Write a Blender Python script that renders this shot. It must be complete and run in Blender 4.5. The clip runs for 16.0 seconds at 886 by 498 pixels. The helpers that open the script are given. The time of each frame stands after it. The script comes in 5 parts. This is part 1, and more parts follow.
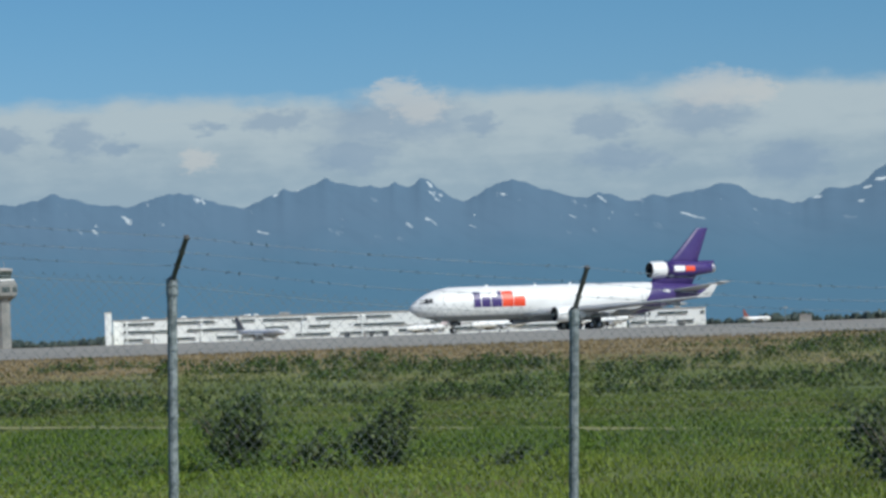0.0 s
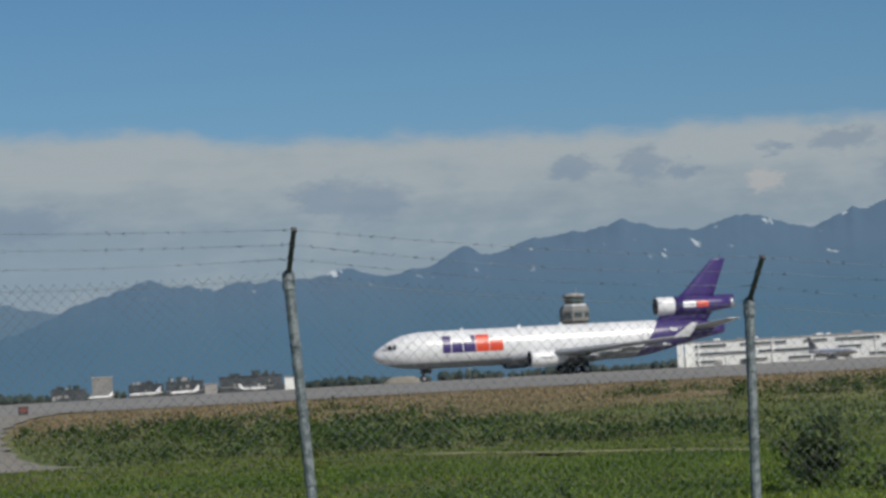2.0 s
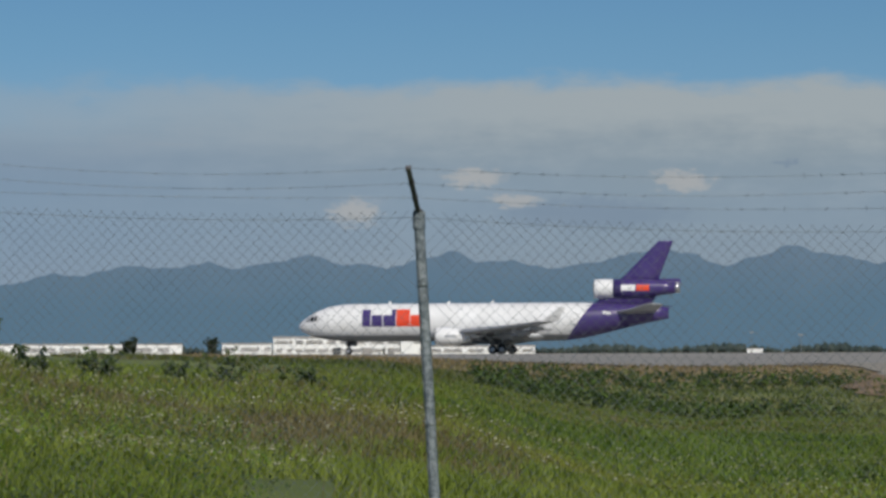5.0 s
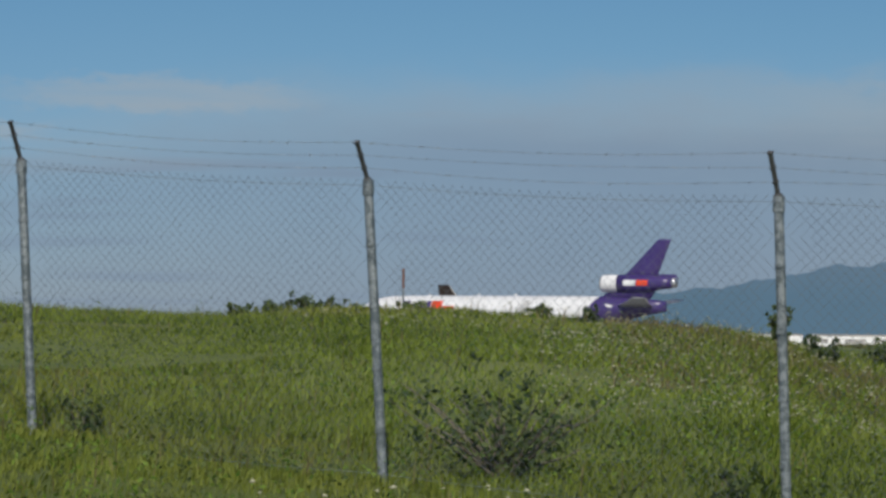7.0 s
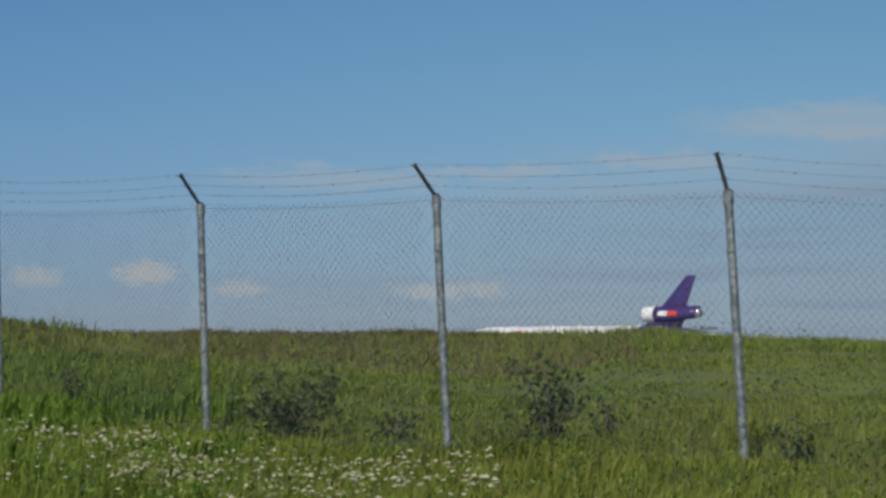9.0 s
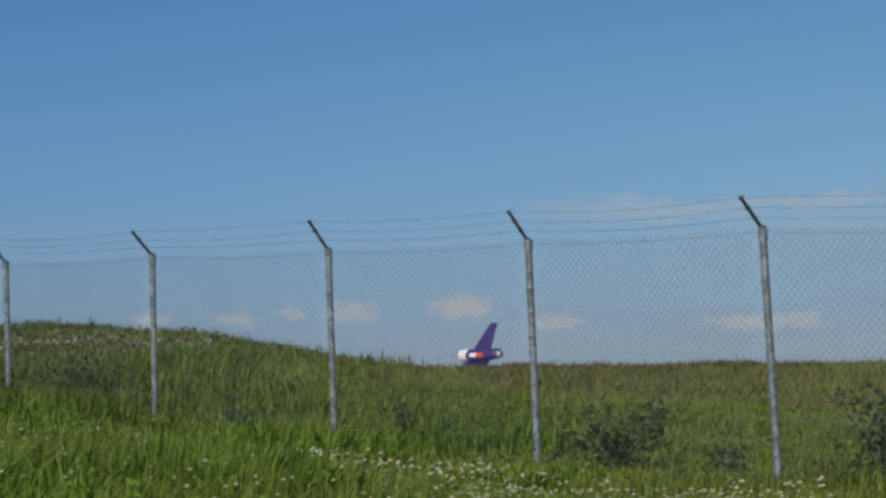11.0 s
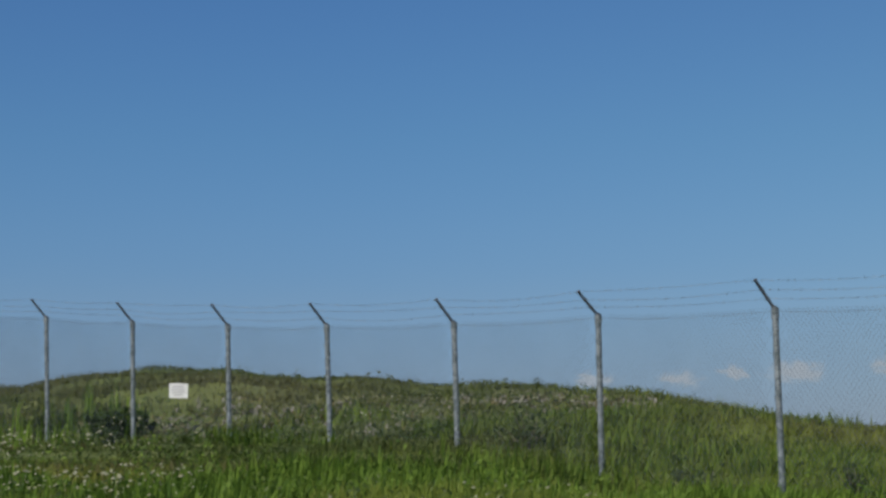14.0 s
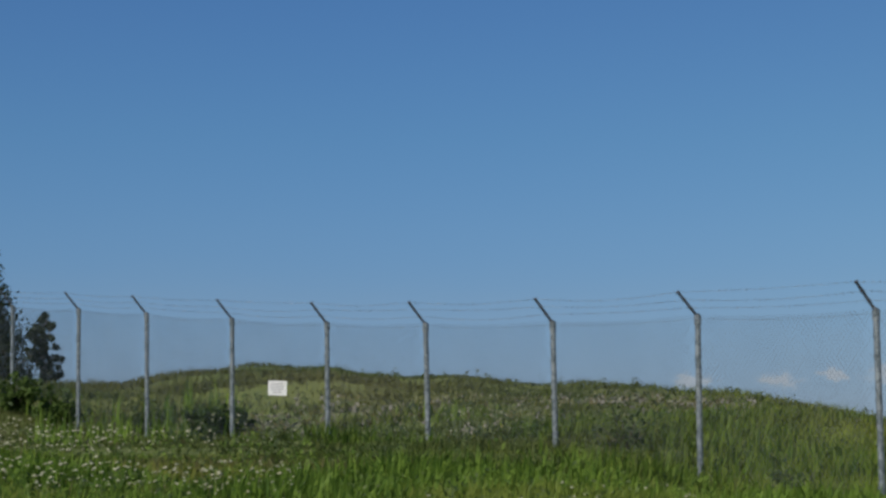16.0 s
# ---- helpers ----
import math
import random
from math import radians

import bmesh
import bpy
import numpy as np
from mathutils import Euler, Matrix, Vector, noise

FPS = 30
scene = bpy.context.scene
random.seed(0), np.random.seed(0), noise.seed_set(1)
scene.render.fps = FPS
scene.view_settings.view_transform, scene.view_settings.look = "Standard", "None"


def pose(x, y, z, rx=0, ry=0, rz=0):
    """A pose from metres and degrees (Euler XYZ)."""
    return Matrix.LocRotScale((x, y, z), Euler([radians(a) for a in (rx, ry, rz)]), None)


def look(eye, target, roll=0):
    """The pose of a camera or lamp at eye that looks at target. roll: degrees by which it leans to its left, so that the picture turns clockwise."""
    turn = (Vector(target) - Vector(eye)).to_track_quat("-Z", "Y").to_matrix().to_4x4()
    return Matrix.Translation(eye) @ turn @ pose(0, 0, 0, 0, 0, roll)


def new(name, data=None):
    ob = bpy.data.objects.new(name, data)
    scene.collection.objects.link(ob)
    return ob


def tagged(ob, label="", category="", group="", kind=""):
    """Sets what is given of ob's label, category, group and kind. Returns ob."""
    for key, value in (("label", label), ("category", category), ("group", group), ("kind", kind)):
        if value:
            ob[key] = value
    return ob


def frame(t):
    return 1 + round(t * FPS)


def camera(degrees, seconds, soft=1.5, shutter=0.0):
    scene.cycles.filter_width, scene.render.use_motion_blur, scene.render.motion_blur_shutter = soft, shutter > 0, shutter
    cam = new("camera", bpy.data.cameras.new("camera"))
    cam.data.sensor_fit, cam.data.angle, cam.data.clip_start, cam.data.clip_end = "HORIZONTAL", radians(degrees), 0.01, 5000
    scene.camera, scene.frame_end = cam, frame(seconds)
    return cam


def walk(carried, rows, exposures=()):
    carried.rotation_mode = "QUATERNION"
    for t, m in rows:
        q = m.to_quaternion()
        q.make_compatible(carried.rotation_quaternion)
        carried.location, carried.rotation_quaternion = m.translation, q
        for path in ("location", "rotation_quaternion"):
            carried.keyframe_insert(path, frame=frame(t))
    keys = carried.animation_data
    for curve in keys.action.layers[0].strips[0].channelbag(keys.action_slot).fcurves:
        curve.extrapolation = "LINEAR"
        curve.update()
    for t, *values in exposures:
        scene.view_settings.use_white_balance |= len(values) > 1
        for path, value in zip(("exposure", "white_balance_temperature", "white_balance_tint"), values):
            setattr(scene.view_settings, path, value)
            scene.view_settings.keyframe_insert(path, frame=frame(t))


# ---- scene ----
cam = camera(18.98, 16.0, soft=3.0)
EYE = 1.65


def aim(x, y, yaw, pitch, lean):
    """A camera pose: degrees to the left of +y, up, and lean to the right."""
    return pose(x, y, EYE, 90 + pitch, 0, yaw) @ pose(0, 0, 0, 0, 0, -lean)


walk(cam, [(t, aim(*row)) for t, *row in (
    (0, 0.09, 0.19, -25.295, 1.824, 1.99),
    (0.5, 0.084, 0.192, -23.602, 3.044, 2.774),
    (1, 0.074, 0.196, -20.557, 3.556, 1.405),
    (1.2, 0.065, 0.199, -18.126, 4.158, 1.835),
    (1.5, 0.055, 0.202, -15.166, 3.675, 2.513),
    (2, 0.047, 0.204, -13.066, 2.835, 3.179),
    (2.5, 0.038, 0.206, -10.525, 2.381, 2.374),
    (2.7, 0.033, 0.207, -9.036, 2.25, 1.752),
    (3, 0.022, 0.208, -6.109, 2.748, 1.815),
    (3.5, 0.006, 0.21, -1.722, 2.509, 0.738),
    (4, -0.008, 0.209, 2.143, 2.398, 0.7),
    (4.2, -0.013, 0.209, 3.56, 2.199, 0.741),
    (6.3, -0.165, 0.213, 20.958, 2.207, -0.04),
    (6.5, -0.171, 0.21, 22.777, 1.901, 0.262),
    (7, -0.183, 0.205, 26.439, 1.992, -0.637),
    (7.5, -0.205, 0.192, 33.379, 0.627, -1.185),
    (7.9, -0.217, 0.183, 37.357, 1.467, 0.164),
    (8, -0.219, 0.182, 37.879, 1.959, 1.234),
    (8.5, -0.223, 0.179, 39.379, 2.624, 1.03),
    (8.7, -0.225, 0.177, 40.238, 2.626, 0.476),
    (10.8, -0.077, -0.148, 47.568, 2.874, 0.552),
    (11, -0.079, -0.15, 48.306, 3.246, 0.51),
    (11.5, -0.084, -0.156, 50.585, 3.255, 0.671),
    (12, -0.09, -0.164, 53.248, 3.381, 0.605),
    (12.5, -0.092, -0.167, 54.317, 3.666, 0.738),
    (13, -0.096, -0.172, 55.899, 3.963, 0.436),
    (13.5, -0.097, -0.174, 56.717, 4.343, 0.411),
    (14, -0.1, -0.178, 57.853, 4.597, 0.304),
    (14.5, -0.103, -0.183, 59.566, 4.446, -0.348),
    (15, -0.104, -0.185, 60.148, 4.512, -0.162),
    (15.5, -0.104, -0.184, 59.964, 4.467, -0.292),
    (16, -0.104, -0.184, 59.993, 4.579, -0.225),
)], exposures=[(0, 0.12, 6200, 4), (0.5, 0.10, 6200, 4), (1.5, -0.11, 6450, 8), (2.5, -0.26, 6600, 9), (8.5, -0.25, 6600, 9), (11, -0.22, 6500, 10), (16, -0.22, 6500, 10)])

# ---- sky, sun and exposure ----
SUN_TURN, SUN_HEIGHT = 156.0, 41.0     # degrees from +y towards +x, and above the ground
scene.view_settings.exposure = 0.0


def node(tree, kind, **values):
    made = tree.nodes.new(kind)
    for key, value in values.items():
        setattr(made, key, value)
    return made


def math_node(tree, op, a, b=None, c=None):
    made = node(tree, "ShaderNodeMath", operation=op)
    for slot, value in enumerate((a, b, c)):
        if value is None:
            continue
        if isinstance(value, (int, float)):
            made.inputs[slot].default_value = value
        else:
            tree.links.new(value, made.inputs[slot])
    return made.outputs[0]


def span(tree, value, low, high, to_low=0.0, to_high=1.0, smooth=True):
    made = node(tree, "ShaderNodeMapRange", interpolation_type="SMOOTHSTEP" if smooth else "LINEAR")
    tree.links.new(value, made.inputs[0])
    for slot, number in zip((1, 2, 3, 4), (low, high, to_low, to_high)):
        made.inputs[slot].default_value = number
    return made.outputs[0]


def mix(tree, factor, a, b, blend="MIX"):
    made = node(tree, "ShaderNodeMix", data_type="RGBA", blend_type=blend)
    for slot, value in zip((0, 6, 7), (factor, a, b)):
        if isinstance(value, (int, float)):
            made.inputs[slot].default_value = value
        elif isinstance(value, tuple):
            made.inputs[slot].default_value = (*value, 1)
        else:
            tree.links.new(value, made.inputs[slot])
    return made.outputs[2]


def noise_node(tree, vector, scale, detail=4.0, rough=0.55):
    made = node(tree, "ShaderNodeTexNoise")
    tree.links.new(vector, made.inputs["Vector"])
    made.inputs["Scale"].default_value = scale
    made.inputs["Detail"].default_value = detail
    made.inputs["Roughness"].default_value = rough
    return made


def build_sky():
    world = bpy.data.worlds.new("sky")
    scene.world = world
    world.use_nodes = True
    tree = world.node_tree
    tree.nodes.clear()
    sky = node(tree, "ShaderNodeTexSky", sky_type="NISHITA", sun_disc=False)
    sky.sun_elevation, sky.sun_rotation = radians(SUN_HEIGHT), radians(SUN_TURN)
    sky.altitude, sky.air_density, sky.dust_density, sky.ozone_density = 0.0, 1.0, 0.3, 3.0
    where = node(tree, "ShaderNodeTexCoord").outputs["Generated"]
    parts = node(tree, "ShaderNodeSeparateXYZ")
    tree.links.new(where, parts.inputs[0])
    turn = math_node(tree, "MULTIPLY", math_node(tree, "ARCTAN2", parts.outputs[0], parts.outputs[1]), -57.2958)
    rise = math_node(tree, "MULTIPLY", math_node(tree, "ARCSINE", parts.outputs[2]), 57.2958)
    joined = node(tree, "ShaderNodeCombineXYZ")
    tree.links.new(turn, joined.inputs[0])
    tree.links.new(math_node(tree, "MULTIPLY", rise, 2.2), joined.inputs[1])
    flat = joined.outputs[0]
    # clear sky: deeper blue with height, and away from the clouds
    blue = mix(tree, span(tree, rise, 0, 7, smooth=False), (0.445, 0.528, 0.79), (0.415, 0.602, 0.735))
    blue = mix(tree, span(tree, rise, 5, 30, smooth=False), blue, (0.25, 0.428, 0.692))
    blue = mix(tree, span(tree, turn, 30, 64), blue, mix(tree, 1.0, blue, (0.76, 0.85, 1.01), "MULTIPLY"))
    clear = mix(tree, 1.0, sky.outputs[0], blue, "MULTIPLY")
    # the long cloud sheet over the mountains, thinning into streaks towards the left
    coarse = noise_node(tree, flat, 0.22, 5).outputs[0]
    fine = noise_node(tree, flat, 0.8, 6, 0.6).outputs[0]
    long = node(tree, "ShaderNodeMapping")
    long.inputs["Scale"].default_value = (0.12, 0.75, 1)
    long.inputs["Rotation"].default_value = (0, 0, radians(-7))
    tree.links.new(flat, long.inputs[0])
    streak = noise_node(tree, long.outputs[0], 1.0, 5, 0.55).outputs[0]
    top = math_node(tree, "ADD", span(tree, turn, -18, 4, 5.35, 5.95), span(tree, turn, 26, 46, 0.0, -2.0))
    top = math_node(tree, "ADD", top, math_node(tree, "MULTIPLY", math_node(tree, "SUBTRACT", coarse, 0.5), 1.3))
    top = math_node(tree, "ADD", top, math_node(tree, "MULTIPLY", math_node(tree, "SUBTRACT", fine, 0.5), 0.65))
    depth = math_node(tree, "SUBTRACT", top, rise)
    crisp, soft = span(tree, depth, -0.1, 0.42), span(tree, depth, -0.5, 1.9)
    veil = span(tree, turn, 8, 26)
    sheet = math_node(tree, "ADD", math_node(tree, "MULTIPLY", soft, veil), math_node(tree, "MULTIPLY", crisp, math_node(tree, "SUBTRACT", 1.0, veil)))
    thin = math_node(tree, "MULTIPLY", span(tree, streak, 0.22, 0.72), span(tree, turn, 30, 54, 1.0, 0.12))
    solid = span(tree, turn, 20, 48, 0.93, 0.15)
    sheet = math_node(tree, "MULTIPLY", sheet, math_node(tree, "MAXIMUM", thin, solid))
    sheet = math_node(tree, "MULTIPLY", sheet, span(tree, depth, 0.8, 3.2, 1.0, 0.82))
    tone = math_node(tree, "ADD", math_node(tree, "MULTIPLY", fine, 0.42), math_node(tree, "MULTIPLY", streak, 0.28))
    tone = math_node(tree, "ADD", math_node(tree, "ADD", tone, math_node(tree, "MULTIPLY", coarse, 0.30)), span(tree, depth, 0.2, 2.2, 0.12, -0.10))
    cloud = mix(tree, span(tree, tone, 0.34, 0.60), CLOUD_DARK, CLOUD_LIGHT)
    cloud = mix(tree, math_node(tree, "MULTIPLY", span(tree, depth, 1.3, 3.4, 0.0, 0.62), span(tree, turn, -12, 2, 0.12, 1.0)), cloud, (2.5, 3.15, 4.2))
    cloud = mix(tree, span(tree, turn, 4, 24, 0, 0.8), cloud, mix(tree, span(tree, depth, 0.4, 2.2), CLOUD_LEFT, (2.2, 3.08, 4.45)))
    out = mix(tree, sheet, clear, cloud)
    # single heaps of cloud: turn, rise, width, height
    def bend(grain, amount):
        """Directions stirred by noise, for billowing edges."""
        swirl = noise_node(tree, flat, grain, 7, 0.62)
        shift = node(tree, "ShaderNodeVectorMath", operation="SUBTRACT")
        tree.links.new(swirl.outputs["Color"], shift.inputs[0])
        shift.inputs[1].default_value = (0.5, 0.5, 0.5)
        warp = node(tree, "ShaderNodeVectorMath", operation="SCALE")
        tree.links.new(shift.outputs[0], warp.inputs[0])
        warp.inputs["Scale"].default_value = amount
        bent = node(tree, "ShaderNodeVectorMath", operation="ADD")
        tree.links.new(flat, bent.inputs[0])
        tree.links.new(warp.outputs[0], bent.inputs[1])
        return bent.outputs[0]

    def heaps(rows, bent):
        total = None
        for a, e, w, h in rows:
            off = node(tree, "ShaderNodeVectorMath", operation="SUBTRACT")
            tree.links.new(bent, off.inputs[0])
            off.inputs[1].default_value = (a, e * 2.2, 0)
            size = node(tree, "ShaderNodeVectorMath", operation="MULTIPLY")
            tree.links.new(off.outputs[0], size.inputs[0])
            size.inputs[1].default_value = (1 / w, 1 / (h * 2.2), 0)
            far = node(tree, "ShaderNodeVectorMath", operation="LENGTH")
            tree.links.new(size.outputs[0], far.inputs[0])
            one = span(tree, far.outputs["Value"], 1.25, 0.45)
            total = one if total is None else math_node(tree, "MAXIMUM", total, one)
        return total

    large, middle, small = bend(1.5, 1.9), bend(2.2, 1.5), bend(3.2, 1.35)
    dark = heaps([(-16.0, 4.40, 0.56, 0.28), (-17.5, 4.43, 0.53, 0.45), (-18.3, 4.23, 0.33, 0.24), (-11.5, 3.93, 0.97, 0.53), (-20.4, 4.61, 0.36, 0.17), (-21.8, 4.70, 0.84, 0.28), (-26.2, 4.51, 0.47, 0.25), (-28.9, 4.39, 0.84, 0.33), (-29.3, 3.65, 1.11, 0.33), (-31.0, 4.49, 1.18, 0.45), (-24.4, 4.62, 1.81, 0.53), (-23.4, 3.92, 0.97, 0.42), (-32.8, 3.44, 1.11, 0.45), (-4.0, 3.78, 1.39, 0.42), (-1.7, 3.03, 1.11, 0.36), (2.1, 4.06, 0.25, 0.11), (-10.6, 4.07, 0.84, 0.39), (6.3, 3.00, 2.23, 0.39)], middle)
    light = heaps([(-24.4, 5.22, 0.63, 0.36), (-24.9, 4.93, 0.63, 0.42), (-31.3, 5.08, 1.04, 0.47), (-32.2, 4.98, 0.49, 0.31), (-20.1, 3.90, 0.42, 0.28), (8.9, 3.79, 0.72, 0.21), (4.4, 3.71, 0.64, 0.24), (8.0, 3.30, 0.50, 0.17), (11.5, 3.07, 0.56, 0.31), (47.9, 1.97, 0.70, 0.28)], small)
    faint = heaps([(50.3, 1.86, 0.63, 0.22), (52.8, 1.75, 0.47, 0.14), (51.6, 1.88, 0.25, 0.13), (54.6, 1.72, 0.42, 0.17), (41.8, 1.66, 0.50, 0.14), (45.9, 1.65, 0.63, 0.17), (41.7, 1.61, 0.97, 0.22), (40.6, 1.64, 0.42, 0.22)], small)
    wisps = heaps([(43.8, 3.99, 2.37, 0.28), (40.6, 4.18, 2.23, 0.17), (44.4, 4.05, 2.37, 0.33), (32.7, 5.23, 3.62, 0.42), (36.7, 4.42, 1.67, 0.22)], large)
    out = mix(tree, math_node(tree, "MULTIPLY", dark, 0.56), out, CLOUD_SHADE)
    out = mix(tree, math_node(tree, "MULTIPLY", light, 0.72), out, CLOUD_BRIGHT)
    out = mix(tree, math_node(tree, "MULTIPLY", faint, 0.55), out, CLOUD_BRIGHT)
    out = mix(tree, math_node(tree, "MULTIPLY", math_node(tree, "MULTIPLY", wisps, span(tree, streak, 0.2, 0.6)), 0.5), out, (4.2, 4.65, 5.1))
    back = node(tree, "ShaderNodeBackground")
    back.inputs["Strength"].default_value = SKY_STRENGTH
    tree.links.new(out, back.inputs[0])
    tree.links.new(back.outputs[0], node(tree, "ShaderNodeOutputWorld").inputs[0])


SKY_STRENGTH = 0.1
CLOUD_LIGHT, CLOUD_DARK, CLOUD_LEFT = (4.15, 4.65, 4.95), (2.95, 3.6, 4.2), (3.15, 4.1, 5.15)
CLOUD_SHADE, CLOUD_BRIGHT = (2.1, 2.88, 4.0), (4.9, 4.95, 5.0)
build_sky()
sun = new("sun", bpy.data.lights.new("sun", "SUN"))
sun.data.energy, sun.data.angle, sun.data.color = 4.3, radians(0.5), (1.0, 0.95, 0.86)
to_sun = Vector((math.sin(radians(SUN_TURN)) * math.cos(radians(SUN_HEIGHT)), math.cos(radians(SUN_TURN)) * math.cos(radians(SUN_HEIGHT)), math.sin(radians(SUN_HEIGHT))))
sun.matrix_world = look((0, 0, 60), Vector((0, 0, 60)) - to_sun)


# ---- materials ----
def surface(name, colours, rough=0.7, metal=0.0, scale=3.0, fine=40.0, bump=0.0, spread=(0.35, 0.65), world=False, random_tint=0.0):
    """A material that runs between two colours at two scales of noise."""
    mat = bpy.data.materials.new(name)
    mat.use_nodes = True
    tree = mat.node_tree
    bsdf = tree.nodes["Principled BSDF"]
    coords = node(tree, "ShaderNodeTexCoord").outputs["Object"]
    if world:
        coords = node(tree, "ShaderNodeNewGeometry").outputs["Position"]
    big = noise_node(tree, coords, scale, 5).outputs[0]
    small = noise_node(tree, coords, fine, 4).outputs[0]
    both = math_node(tree, "ADD", math_node(tree, "MULTIPLY", big, 0.6), math_node(tree, "MULTIPLY", small, 0.4))
    if random_tint:
        both = math_node(tree, "ADD", both, math_node(tree, "MULTIPLY", math_node(tree, "SUBTRACT", node(tree, "ShaderNodeNewGeometry").outputs["Random Per Island"], 0.5), random_tint))
    colour = mix(tree, span(tree, both, *spread), *colours)
    tree.links.new(colour, bsdf.inputs["Base Color"])
    bsdf.inputs["Metallic"].default_value = metal
    tree.links.new(span(tree, small, 0.3, 0.7, rough - 0.06, min(1, rough + 0.06)), bsdf.inputs["Roughness"])
    if bump:
        relief = node(tree, "ShaderNodeBump")
        relief.inputs["Strength"].default_value = bump
        tree.links.new(small, relief.inputs["Height"])
        tree.links.new(relief.outputs[0], bsdf.inputs["Normal"])
    return mat


def leafy(name, colours, random_tint=0.6, drift=None):
    """Thin leaves that let light through; drift is the colour of drier, paler patches."""
    mat = surface(name, colours, 0.6, scale=0.25, fine=2.0, world=True, random_tint=random_tint, spread=(0.34, 0.62))
    tree = mat.node_tree
    bsdf = tree.nodes["Principled BSDF"]
    if drift:
        place = node(tree, "ShaderNodeMapping")
        place.inputs["Scale"].default_value = (0.6, 1.0, 1.0)
        tree.links.new(node(tree, "ShaderNodeNewGeometry").outputs["Position"], place.inputs[0])
        where = noise_node(tree, place.outputs[0], 0.17, 4, 0.6).outputs[0]
        colour = mix(tree, math_node(tree, "MULTIPLY", span(tree, where, 0.48, 0.68), 0.65), bsdf.inputs["Base Color"].links[0].from_socket, drift)
        tree.links.new(colour, bsdf.inputs["Base Color"])
    bsdf.inputs["Specular IOR Level"].default_value = 0.25
    thin = node(tree, "ShaderNodeBsdfTranslucent")
    tree.links.new(bsdf.inputs["Base Color"].links[0].from_socket, thin.inputs[0])
    blend = node(tree, "ShaderNodeMixShader")
    blend.inputs[0].default_value = 0.35
    tree.links.new(bsdf.outputs[0], blend.inputs[1])
    tree.links.new(thin.outputs[0], blend.inputs[2])
    tree.links.new(blend.outputs[0], tree.nodes["Material Output"].inputs[0])
    return mat


